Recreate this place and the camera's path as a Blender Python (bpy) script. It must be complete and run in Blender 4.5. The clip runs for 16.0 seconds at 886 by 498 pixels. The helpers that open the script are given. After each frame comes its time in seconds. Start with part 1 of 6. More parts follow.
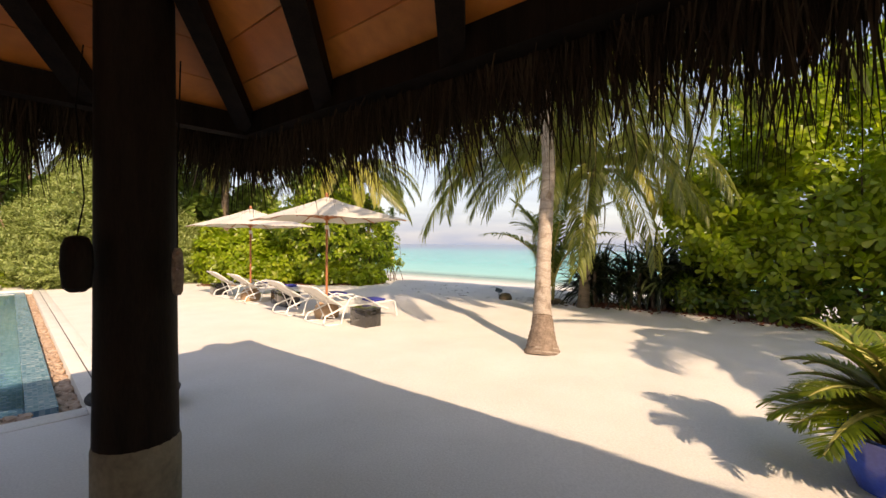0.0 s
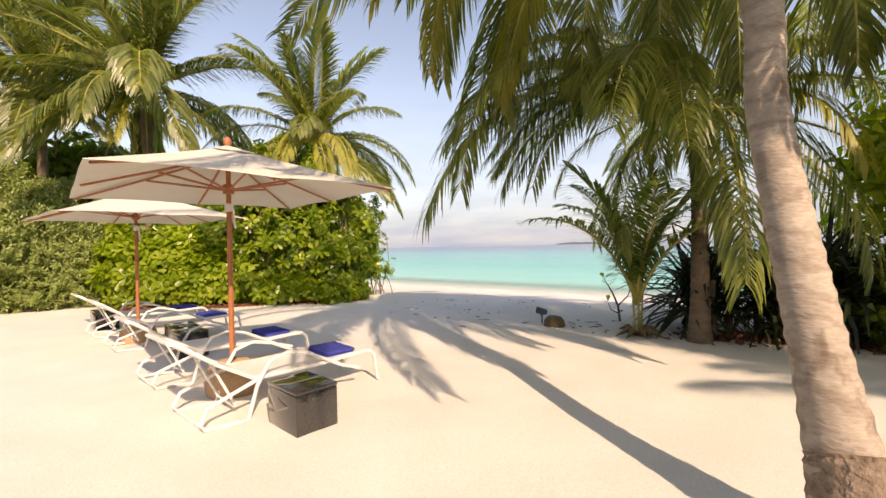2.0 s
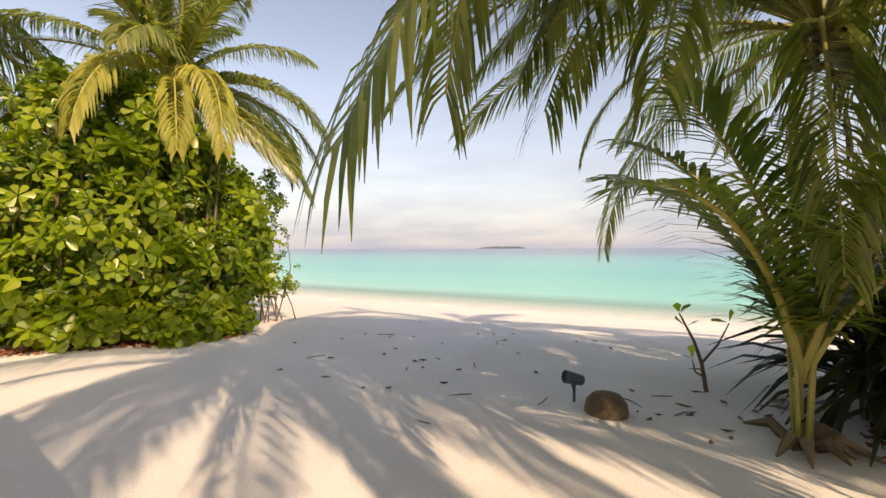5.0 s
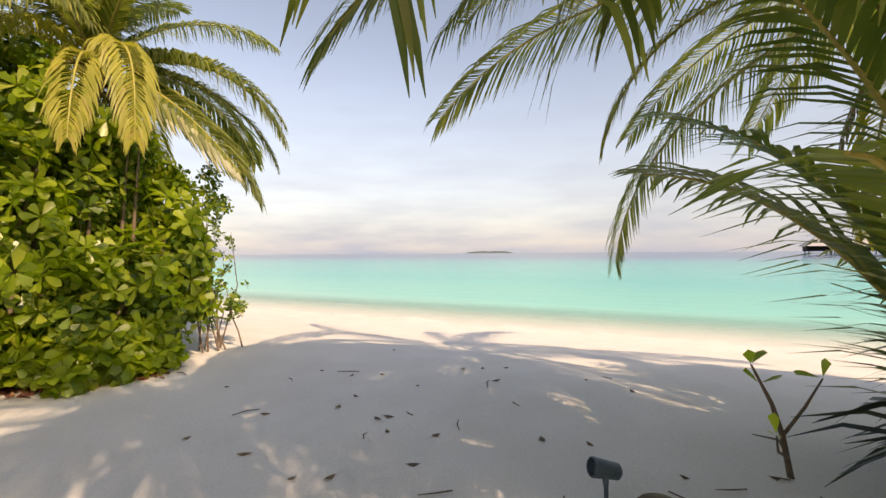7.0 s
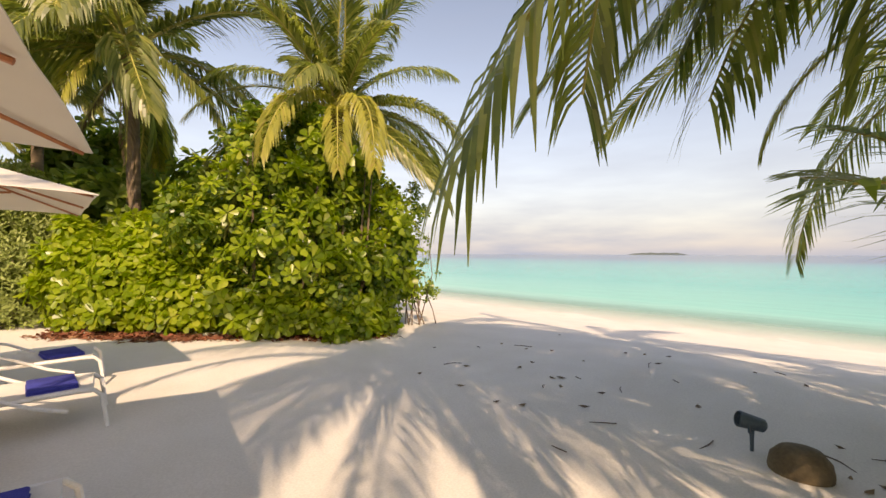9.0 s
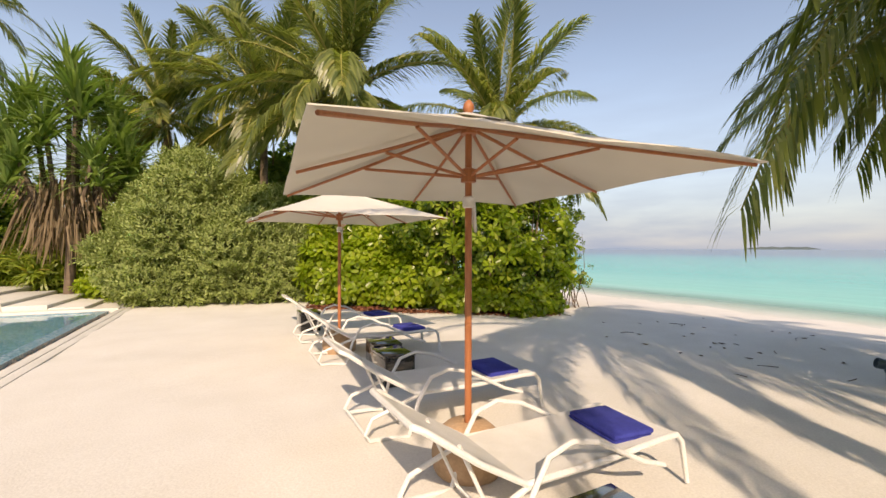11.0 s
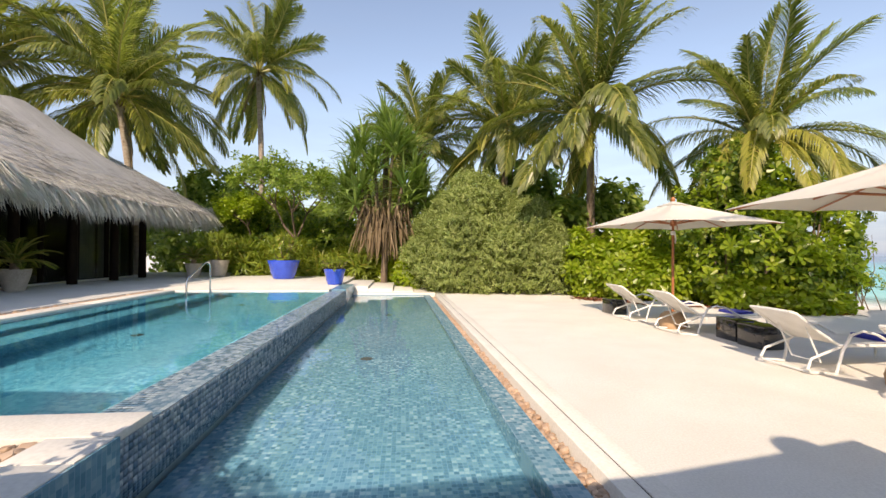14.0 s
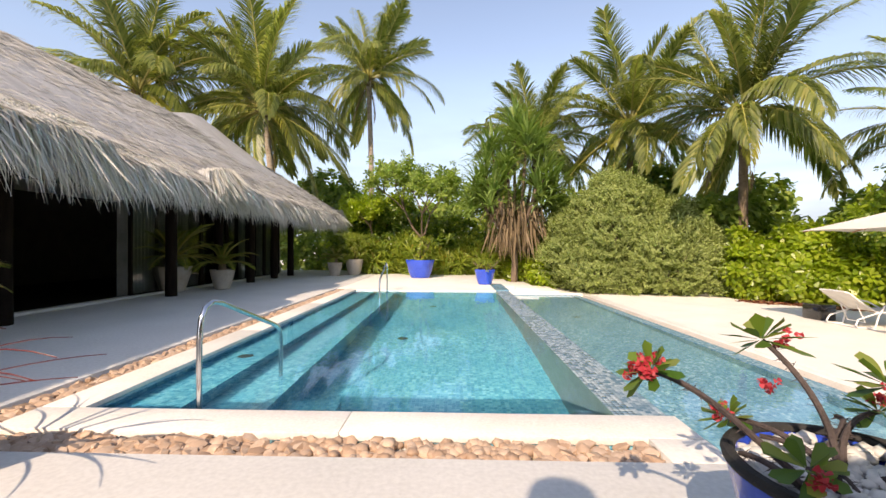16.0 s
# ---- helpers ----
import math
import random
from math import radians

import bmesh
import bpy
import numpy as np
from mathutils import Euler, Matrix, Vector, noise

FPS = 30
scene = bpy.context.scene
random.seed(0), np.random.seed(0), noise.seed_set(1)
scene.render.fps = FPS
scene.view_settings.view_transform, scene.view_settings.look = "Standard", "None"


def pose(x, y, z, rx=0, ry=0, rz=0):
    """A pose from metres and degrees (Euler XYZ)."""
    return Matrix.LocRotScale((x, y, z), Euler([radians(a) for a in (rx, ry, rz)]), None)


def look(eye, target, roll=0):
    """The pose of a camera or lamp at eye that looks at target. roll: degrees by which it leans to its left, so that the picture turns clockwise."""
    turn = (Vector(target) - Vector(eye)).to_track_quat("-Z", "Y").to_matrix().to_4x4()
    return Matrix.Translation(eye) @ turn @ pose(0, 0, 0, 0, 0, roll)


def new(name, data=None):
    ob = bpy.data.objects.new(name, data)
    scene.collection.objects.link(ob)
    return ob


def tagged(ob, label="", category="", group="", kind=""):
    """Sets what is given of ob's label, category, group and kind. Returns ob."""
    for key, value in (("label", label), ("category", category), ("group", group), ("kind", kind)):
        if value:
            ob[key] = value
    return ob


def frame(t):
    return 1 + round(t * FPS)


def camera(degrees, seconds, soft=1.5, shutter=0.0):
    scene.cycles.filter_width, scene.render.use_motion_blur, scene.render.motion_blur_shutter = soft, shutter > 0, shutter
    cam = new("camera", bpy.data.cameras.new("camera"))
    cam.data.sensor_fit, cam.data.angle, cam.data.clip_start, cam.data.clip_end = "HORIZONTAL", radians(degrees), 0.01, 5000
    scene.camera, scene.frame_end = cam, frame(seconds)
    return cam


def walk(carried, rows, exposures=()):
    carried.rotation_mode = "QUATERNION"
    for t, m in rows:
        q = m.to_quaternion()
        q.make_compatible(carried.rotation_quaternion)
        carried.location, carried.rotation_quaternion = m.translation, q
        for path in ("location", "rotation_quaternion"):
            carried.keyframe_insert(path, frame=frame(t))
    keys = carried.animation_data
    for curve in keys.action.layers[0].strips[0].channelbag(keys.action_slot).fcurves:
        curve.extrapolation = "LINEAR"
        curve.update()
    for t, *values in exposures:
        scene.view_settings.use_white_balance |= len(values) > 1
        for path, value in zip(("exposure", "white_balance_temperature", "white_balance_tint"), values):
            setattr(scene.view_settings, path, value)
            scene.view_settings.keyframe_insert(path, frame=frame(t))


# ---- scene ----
cam = camera(92.8, 16.0)
# seconds, stops, kelvin, tint
EXPOSURES = [(0.0, 0.88, 9000, 23), (3.5, 0.82, 9300, 25), (5.0, 0.82, 9600, 24), (9.0, 0.80, 9800, 24), (10.2, 0.70, 8900, 21), (12.5, 0.48, 8200, 18), (14.0, 0.80, 7900, 18), (16.0, 0.98, 8000, 20)]
PATH = [
    (0, (0.942, 1.595, 1.659), (2.35, 3.014, 1.635), 0.3),
    (0.5, (1.686, 2.482, 1.649), (3.104, 3.892, 1.629), -0.0),
    (1, (2.494, 3.441, 1.531), (3.919, 4.843, 1.511), -0.2),
    (1.5, (3.358, 4.412, 1.556), (4.789, 5.809, 1.542), -1.1),
    (2, (4.02, 5.207, 1.55), (5.457, 6.598, 1.538), -1.1),
    (2.5, (4.498, 5.73, 1.569), (5.937, 7.119, 1.559), -1.1),
    (3, (4.954, 6.309, 1.574), (6.414, 7.675, 1.566), -0.8),
    (3.5, (5.477, 6.841, 1.575), (6.975, 8.166, 1.567), -0.7),
    (4, (5.992, 7.386, 1.559), (7.56, 8.628, 1.553), -0.5),
    (4.5, (6.415, 7.873, 1.581), (8.04, 9.039, 1.577), -0.3),
    (5, (7.028, 8.317, 1.571), (8.687, 9.434, 1.568), -0.2),
    (5.2, (7.224, 8.471, 1.585), (8.901, 9.561, 1.583), -0.2),
    (7.3, (8.364, 9.019, 1.715), (10.057, 10.084, 1.736), -0.4),
    (7.5, (8.277, 8.946, 1.713), (9.932, 10.07, 1.734), -0.5),
    (8, (7.882, 8.688, 1.739), (9.459, 9.919, 1.762), -0.3),
    (8.5, (7.544, 8.44, 1.733), (8.956, 9.856, 1.757), -0.3),
    (9, (7.165, 8.358, 1.631), (8.372, 9.952, 1.654), 0.2),
    (9.5, (6.5, 8.194, 1.666), (7.592, 9.869, 1.69), -0.1),
    (10, (5.825, 8.076, 1.651), (6.788, 9.829, 1.673), -0.1),
    (10.2, (5.523, 7.953, 1.676), (6.45, 9.726, 1.692), 0.0),
    (12.3, (2.206, 6.362, 1.556), (2.927, 8.227, 1.557), 0.2),
    (12.5, (1.997, 6.31, 1.521), (2.664, 8.195, 1.529), 0.3),
    (13, (1.425, 6.158, 1.559), (1.951, 8.087, 1.572), 0.3),
    (13.5, (0.702, 5.994, 1.555), (1.073, 7.959, 1.573), 0.4),
    (14, (-0.051, 5.847, 1.532), (0.138, 7.838, 1.549), 0.4),
    (14.5, (-0.999, 5.771, 1.561), (-0.923, 7.77, 1.573), 0.4),
    (15, (-1.927, 5.708, 1.614), (-1.924, 7.708, 1.618), 0.4),
    (15.5, (-2.797, 5.648, 1.679), (-2.837, 7.647, 1.672), 0.3),
    (16, (-3.659, 5.64, 1.723), (-3.707, 7.64, 1.715), 0.3),
]
walk(cam, [(t, look(eye, target, roll)) for t, eye, target, roll in PATH], EXPOSURES)

# ---- world, sun, exposure ----
TO_SUN = Vector((-0.48, -1.26, 1.0)).normalized()
world = bpy.data.worlds.new("world")
scene.world = world
world.use_nodes = True
wt = world.node_tree
wbg = wt.nodes["Background"]
sky = wt.nodes.new("ShaderNodeTexSky")
sky.sky_type, sky.sun_disc = "NISHITA", False
sky.sun_elevation, sky.sun_rotation = math.asin(TO_SUN.z), math.atan2(TO_SUN.x, TO_SUN.y)
sky.dust_density, sky.air_density, sky.ozone_density = 0.6, 1.0, 1.2
# thin bright cloud bank low over the sea
wco = wt.nodes.new("ShaderNodeTexCoord")
wsep = wt.nodes.new("ShaderNodeSeparateXYZ")
wmap = wt.nodes.new("ShaderNodeMapping")
wmap.inputs["Scale"].default_value = (3.0, 3.0, 16.0)
wno = wt.nodes.new("ShaderNodeTexNoise")
wno.inputs["Scale"].default_value, wno.inputs["Detail"].default_value = 1.6, 7.0
wlow = wt.nodes.new("ShaderNodeMapRange")
wlow.inputs["From Min"].default_value, wlow.inputs["From Max"].default_value = 0.0, 0.36
wlow.inputs["To Min"].default_value, wlow.inputs["To Max"].default_value = 0.74, 0.04
wadd = wt.nodes.new("ShaderNodeMath")
wadd.operation = "MULTIPLY_ADD"
wadd.inputs[1].default_value = 0.38
wramp = wt.nodes.new("ShaderNodeMapRange")
wramp.inputs["From Min"].default_value, wramp.inputs["From Max"].default_value = 0.2, 1.0
wramp.inputs["To Max"].default_value = 1.0
wmix = wt.nodes.new("ShaderNodeMix")
wmix.data_type = "RGBA"
wmix.inputs[7].default_value = (1.45, 2.05, 3.15, 1)
wt.links.new(wco.outputs["Generated"], wsep.inputs[0])
wt.links.new(wco.outputs["Generated"], wmap.inputs[0])
wt.links.new(wmap.outputs[0], wno.inputs["Vector"])
wt.links.new(wsep.outputs["Z"], wlow.inputs["Value"])
wt.links.new(wno.outputs["Fac"], wadd.inputs[0])
wt.links.new(wlow.outputs[0], wadd.inputs[2])
wt.links.new(wadd.outputs[0], wramp.inputs["Value"])
wt.links.new(wramp.outputs[0], wmix.inputs[0])
wt.links.new(sky.outputs[0], wmix.inputs[6])
wt.links.new(wmix.outputs[2], wbg.inputs[0])
wbg.inputs[1].default_value = 0.15
sun = new("sun", bpy.data.lights.new("sun", "SUN"))
sun.data.energy, sun.data.angle, sun.data.color = 3.15, radians(0.53), (1.0, 0.92, 0.80)
sun.matrix_world = look(TO_SUN * 40, (0, 0, 0))


# ---- materials ----
def nodes_of(name):
    m = bpy.data.materials.new(name)
    m.use_nodes = True
    return m, m.node_tree, m.node_tree.nodes["Principled BSDF"]


def noise_fac(nt, scale, detail=4.0, stretch=(1, 1, 1), coord="Object"):
    co = nt.nodes.new("ShaderNodeTexCoord")
    mp = nt.nodes.new("ShaderNodeMapping")
    mp.inputs["Scale"].default_value = stretch
    no = nt.nodes.new("ShaderNodeTexNoise")
    no.inputs["Scale"].default_value, no.inputs["Detail"].default_value = scale, detail
    nt.links.new(co.outputs[coord], mp.inputs[0])
    nt.links.new(mp.outputs[0], no.inputs["Vector"])
    return no.outputs["Fac"]


def ramp(nt, fac, stops):
    r = nt.nodes.new("ShaderNodeValToRGB")
    els = r.color_ramp.elements
    while len(els) < len(stops):
        els.new(0.5)
    for e, (p, c) in zip(els, stops):
        e.position, e.color = p, (*c, 1)
    nt.links.new(fac, r.inputs[0])
    return r.outputs[0]


def mixed(nt, fac, a, b, blend="MIX"):
    m = nt.nodes.new("ShaderNodeMix")
    m.data_type, m.blend_type = "RGBA", blend
    for sock, v in ((m.inputs[0], fac), (m.inputs[6], a), (m.inputs[7], b)):
        if hasattr(v, "links"):
            nt.links.new(v, sock)
        else:
            sock.default_value = v if not isinstance(v, tuple) else (*v, 1)
    return m.outputs[2]


def bumped(nt, bsdf, fac, strength, dist=0.01):
    b = nt.nodes.new("ShaderNodeBump")
    b.inputs["Strength"].default_value, b.inputs["Distance"].default_value = strength, dist
    nt.links.new(fac, b.inputs["Height"])
    nt.links.new(b.outputs[0], bsdf.inputs["Normal"])


def surface(name, dark, light, scale=3.0, fine=40.0, rough=0.7, bump=0.3, dist=0.01, metal=0.0, stretch=(1, 1, 1), spread=(0.3, 0.7), coat=0.0, gloss=0.5):
    m, nt, b = nodes_of(name)
    b.inputs["Specular IOR Level"].default_value = gloss
    big = noise_fac(nt, scale, 5.0, stretch)
    small = noise_fac(nt, fine, 3.0, stretch)
    col = ramp(nt, big, [(spread[0], dark), (spread[1], light)])
    nt.links.new(mixed(nt, 0.35, col, ramp(nt, small, [(0.3, tuple(c * 0.72 for c in dark)), (0.7, light)])), b.inputs["Base Color"])
    b.inputs["Roughness"].default_value, b.inputs["Metallic"].default_value = rough, metal
    b.inputs["Coat Weight"].default_value = coat
    if bump:
        bumped(nt, b, small, bump, dist)
    return m


def leaf_material(name, dark, light, odd=None, odd_part=0.08, rough=0.4, passing=0.35, gloss=0.4):
    m, nt, b = nodes_of(name)
    b.inputs["Specular IOR Level"].default_value = gloss
    geo = nt.nodes.new("ShaderNodeNewGeometry")
    stops = [(0.0, dark), (0.85 - odd_part, light)]
    if odd:
        stops += [(1.0 - odd_part, light), (1.0, odd)]
    col = ramp(nt, geo.outputs["Random Per Island"], stops)
    col = mixed(nt, noise_fac(nt, 1.2, 2.0), col, tuple(c * 0.75 for c in dark), "MIX")
    nt.links.new(col, b.inputs["Base Color"])
    b.inputs["Roughness"].default_value = rough
    tr = nt.nodes.new("ShaderNodeBsdfTranslucent")
    bright = mixed(nt, 1.0, col, (1.5, 1.6, 0.9), "MULTIPLY")
    nt.links.new(bright, tr.inputs[0])
    mx = nt.nodes.new("ShaderNodeMixShader")
    mx.inputs[0].default_value = passing
    nt.links.new(b.outputs[0], mx.inputs[1])
    nt.links.new(tr.outputs[0], mx.inputs[2])
    nt.links.new(mx.outputs[0], nt.nodes["Material Output"].inputs["Surface"])
    return m


def varied(name, dark, light, rough=0.7, bump=0.3, fine=30.0, gloss=0.5):
    """A piece material whose tone changes from object to object and from island to island."""
    m, nt, b = nodes_of(name)
    info = nt.nodes.new("ShaderNodeObjectInfo")
    geo = nt.nodes.new("ShaderNodeNewGeometry")
    add = nt.nodes.new("ShaderNodeMath")
    fra = nt.nodes.new("ShaderNodeMath")
    fra.operation = "FRACT"
    nt.links.new(info.outputs["Random"], add.inputs[0])
    nt.links.new(geo.outputs["Random Per Island"], add.inputs[1])
    nt.links.new(add.outputs[0], fra.inputs[0])
    col = ramp(nt, fra.outputs[0], [(0.0, dark), (1.0, light)])
    small = noise_fac(nt, fine, 4.0)
    col = mixed(nt, small, col, tuple(c * 0.7 for c in dark))
    nt.links.new(col, b.inputs["Base Color"])
    b.inputs["Roughness"].default_value = rough
    b.inputs["Specular IOR Level"].default_value = gloss
    bumped(nt, b, small, bump, 0.004)
    return m


def mosaic(name, size, tones, grout, rough=0.25):
    """Small square pool tiles in mixed tones with pale joints."""
    m, nt, b = nodes_of(name)
    co = nt.nodes.new("ShaderNodeTexCoord")
    mp = nt.nodes.new("ShaderNodeMapping")
    mp.inputs["Scale"].default_value = (1 / size,) * 3
    mp.inputs["Location"].default_value = (0.31, 0.31, 0.31)
    nt.links.new(co.outputs["Object"], mp.inputs[0])
    fl = nt.nodes.new("ShaderNodeVectorMath")
    fl.operation = "FLOOR"
    nt.links.new(mp.outputs[0], fl.inputs[0])
    wn = nt.nodes.new("ShaderNodeTexWhiteNoise")
    nt.links.new(fl.outputs[0], wn.inputs["Vector"])
    fr = nt.nodes.new("ShaderNodeVectorMath")
    fr.operation = "FRACTION"
    nt.links.new(mp.outputs[0], fr.inputs[0])
    sep = nt.nodes.new("ShaderNodeSeparateXYZ")
    nt.links.new(fr.outputs[0], sep.inputs[0])
    edges = []
    for axis in "XY":
        d = nt.nodes.new("ShaderNodeMath")
        d.operation = "PINGPONG"
        d.inputs[1].default_value = 0.5
        nt.links.new(sep.outputs[axis], d.inputs[0])
        edges.append(d.outputs[0])
    mn = nt.nodes.new("ShaderNodeMath")
    mn.operation = "MINIMUM"
    nt.links.new(edges[0], mn.inputs[0])
    nt.links.new(edges[1], mn.inputs[1])
    gt = nt.nodes.new("ShaderNodeMath")
    gt.operation = "GREATER_THAN"
    gt.inputs[1].default_value = 0.06
    nt.links.new(mn.outputs[0], gt.inputs[0])
    col = ramp(nt, wn.outputs["Value"], [(i / (len(tones) - 1), c) for i, c in enumerate(tones)])
    col = mixed(nt, noise_fac(nt, 0.7, 3.0), col, tuple(c * 0.8 for c in tones[1]))
    nt.links.new(mixed(nt, gt.outputs[0], grout, col), b.inputs["Base Color"])
    b.inputs["Roughness"].default_value = rough
    bumped(nt, b, gt.outputs[0], 0.3, 0.003)
    return m


def gloss_share(nt, base, normal=None):
    """Schlick's share of mirrored light."""
    lw = nt.nodes.new("ShaderNodeLayerWeight")
    lw.inputs["Blend"].default_value = 0.5
    if normal is not None:
        nt.links.new(normal, lw.inputs["Normal"])
    p = nt.nodes.new("ShaderNodeMath")
    p.operation = "POWER"
    p.inputs[1].default_value = 5.0
    nt.links.new(lw.outputs["Facing"], p.inputs[0])
    k = nt.nodes.new("ShaderNodeMath")
    k.operation = "MULTIPLY_ADD"
    k.inputs[1].default_value, k.inputs[2].default_value = 1 - base, base
    nt.links.new(p.outputs[0], k.inputs[0])
    return k.outputs[0]


def water_material(name, tint, ripple, strength, gloss_rough=0.03):
    """Clear pool water: tinted, see-through, with a rippled gloss."""
    m, nt, b = nodes_of(name)
    nt.nodes.remove(b)
    tr = nt.nodes.new("ShaderNodeBsdfRefraction")
    tr.inputs["Color"].default_value = (*tint, 1)
    tr.inputs["Roughness"].default_value, tr.inputs["IOR"].default_value = 0.0, 1.333
    gl = nt.nodes.new("ShaderNodeBsdfGlossy")
    gl.inputs["Roughness"].default_value = gloss_rough
    n = noise_fac(nt, ripple, 4.0)
    bp = nt.nodes.new("ShaderNodeBump")
    bp.inputs["Strength"].default_value, bp.inputs["Distance"].default_value = strength, 0.02
    nt.links.new(n, bp.inputs["Height"])
    nt.links.new(bp.outputs[0], gl.inputs["Normal"])
    nt.links.new(bp.outputs[0], tr.inputs["Normal"])
    mx = nt.nodes.new("ShaderNodeMixShader")
    nt.links.new(gloss_share(nt, 0.02, bp.outputs[0]), mx.inputs[0])
    nt.links.new(tr.outputs[0], mx.inputs[1])
    nt.links.new(gl.outputs[0], mx.inputs[2])
    nt.links.new(mx.outputs[0], nt.nodes["Material Output"].inputs["Surface"])
    return m


def sea_material():
    """Shallow lagoon: clear at the edge, turquoise over sand, deep blue far out."""
    m, nt, b = nodes_of("lagoon_water")
    geo = nt.nodes.new("ShaderNodeNewGeometry")
    sep = nt.nodes.new("ShaderNodeSeparateXYZ")
    nt.links.new(geo.outputs["Position"], sep.inputs[0])
    k = nt.nodes.new("ShaderNodeMath")
    k.operation = "MULTIPLY_ADD"
    k.inputs[1].default_value, k.inputs[2].default_value = 0.1, -21.3
    nt.links.new(sep.outputs["Y"], k.inputs[0])
    d = nt.nodes.new("ShaderNodeMath")
    nt.links.new(sep.outputs["X"], d.inputs[0])
    nt.links.new(k.outputs[0], d.inputs[1])
    patch = nt.nodes.new("ShaderNodeMath")
    patch.operation = "MULTIPLY_ADD"
    patch.inputs[1].default_value = 10.0
    nt.links.new(noise_fac(nt, 0.03, 4.0, (1, 0.35, 1)), patch.inputs[0])
    nt.links.new(d.outputs[0], patch.inputs[2])
    far = nt.nodes.new("ShaderNodeMapRange")
    far.inputs["From Max"].default_value = 400.0
    nt.links.new(patch.outputs[0], far.inputs["Value"])
    col = ramp(nt, far.outputs[0], [(0.0, (0.60, 0.70, 0.60)), (0.03, (0.16, 0.54, 0.46)), (0.07, (0.035, 0.45, 0.41)), (0.2, (0.014, 0.38, 0.38)), (0.33, (0.02, 0.26, 0.36)), (0.42, (0.04, 0.12, 0.25))])
    nt.links.new(col, b.inputs["Base Color"])
    b.inputs["Roughness"].default_value = 0.12
    b.inputs["IOR"].default_value = 1.14
    b.inputs["Specular IOR Level"].default_value = 0.1
    n = noise_fac(nt, 0.9, 5.0, (1.0, 0.35, 1))
    bumped(nt, b, n, 0.35, 0.12)
    tr = nt.nodes.new("ShaderNodeBsdfTransparent")
    edge = nt.nodes.new("ShaderNodeMapRange")
    edge.inputs["From Min"].default_value, edge.inputs["From Max"].default_value = 0.2, 6.5
    nt.links.new(d.outputs[0], edge.inputs["Value"])
    mx = nt.nodes.new("ShaderNodeMixShader")
    nt.links.new(edge.outputs[0], mx.inputs[0])
    nt.links.new(tr.outputs[0], mx.inputs[1])
    nt.links.new(b.outputs[0], mx.inputs[2])
    nt.links.new(mx.outputs[0], nt.nodes["Material Output"].inputs["Surface"])
    return m


SAND = surface("coral_sand", (0.68, 0.645, 0.58), (0.77, 0.74, 0.685), 1.3, 55.0, 0.95, 0.32, 0.012)
DECK = surface("pale_cement", (0.64, 0.62, 0.57), (0.74, 0.72, 0.67), 0.9, 28.0, 0.85, 0.15, 0.004)
COPING = surface("cream_coping", (0.66, 0.63, 0.56), (0.78, 0.755, 0.70), 1.6, 45.0, 0.75, 0.15, 0.003)
SLOT = surface("drain_slot", (0.05, 0.05, 0.05), (0.09, 0.085, 0.08), 4, 30, 0.8)
TILE_LOW = mosaic("pale_blue_mosaic", 0.042, [(0.05, 0.15, 0.23), (0.11, 0.27, 0.37), (0.16, 0.34, 0.44), (0.27, 0.45, 0.54), (0.66, 0.76, 0.78)], (0.19, 0.34, 0.43))
TILE_DEEP = mosaic("aqua_mosaic", 0.05, [(0.04, 0.26, 0.40), (0.10, 0.39, 0.53), (0.20, 0.51, 0.63), (0.50, 0.76, 0.82)], (0.20, 0.48, 0.59))
TILE_PIECE = varied("glass_tile", (0.09, 0.20, 0.30), (0.70, 0.80, 0.84), 0.2, 0.1, 60.0, 0.6)
GROUT = surface("grey_grout", (0.32, 0.36, 0.36), (0.45, 0.48, 0.47), 5, 60, 0.8)
WATER_DEEP = water_material("pool_water", (0.56, 0.885, 0.95), 2.6, 0.16)
WATER_LOW = water_material("spill_pool_water", (0.76, 0.93, 0.985), 3.2, 0.12)
SEA = sea_material()
STONE = varied("river_cobble", (0.40, 0.26, 0.17), (0.72, 0.56, 0.43), 0.6, 0.2, 14.0)
PEBBLE = varied("white_pebble", (0.62, 0.61, 0.58), (0.85, 0.84, 0.80), 0.55, 0.2, 14.0)
THATCH = surface("grey_thatch", (0.36, 0.35, 0.34), (0.52, 0.51, 0.50), 0.8, 34.0, 0.95, 0.7, 0.03, stretch=(1.0, 4.0, 1.0))
STRAW = leaf_material("thatch_straw", (0.52, 0.50, 0.48), (0.86, 0.84, 0.82), rough=0.9, passing=0.2)
SKIN = leaf_material("weathered_roof_straw", (0.32, 0.315, 0.31), (0.60, 0.59, 0.58), rough=0.95, passing=0.1, gloss=0.1)
# Brown straw darkened to carry the shade under the pavilion eave.
STRAW_DARK = leaf_material("shaded_brown_straw", (0.03, 0.021, 0.014), (0.10, 0.072, 0.048), rough=0.9, passing=0.06, gloss=0.05)
BOARD = varied("ceiling_board", (0.66, 0.19, 0.035), (0.82, 0.31, 0.065), 0.42, 0.2, 12.0)
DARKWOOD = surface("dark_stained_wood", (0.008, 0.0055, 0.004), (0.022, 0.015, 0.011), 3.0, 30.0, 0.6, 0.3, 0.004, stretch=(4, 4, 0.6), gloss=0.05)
RAWPOST = surface("weathered_post_foot", (0.12, 0.10, 0.065), (0.24, 0.20, 0.14), 3.0, 30.0, 0.85, 0.4, 0.006)
TEAK = surface("oiled_red_wood", (0.34, 0.115, 0.045), (0.50, 0.19, 0.075), 3.0, 26.0, 0.45, 0.15, 0.002, stretch=(4, 4, 0.5))
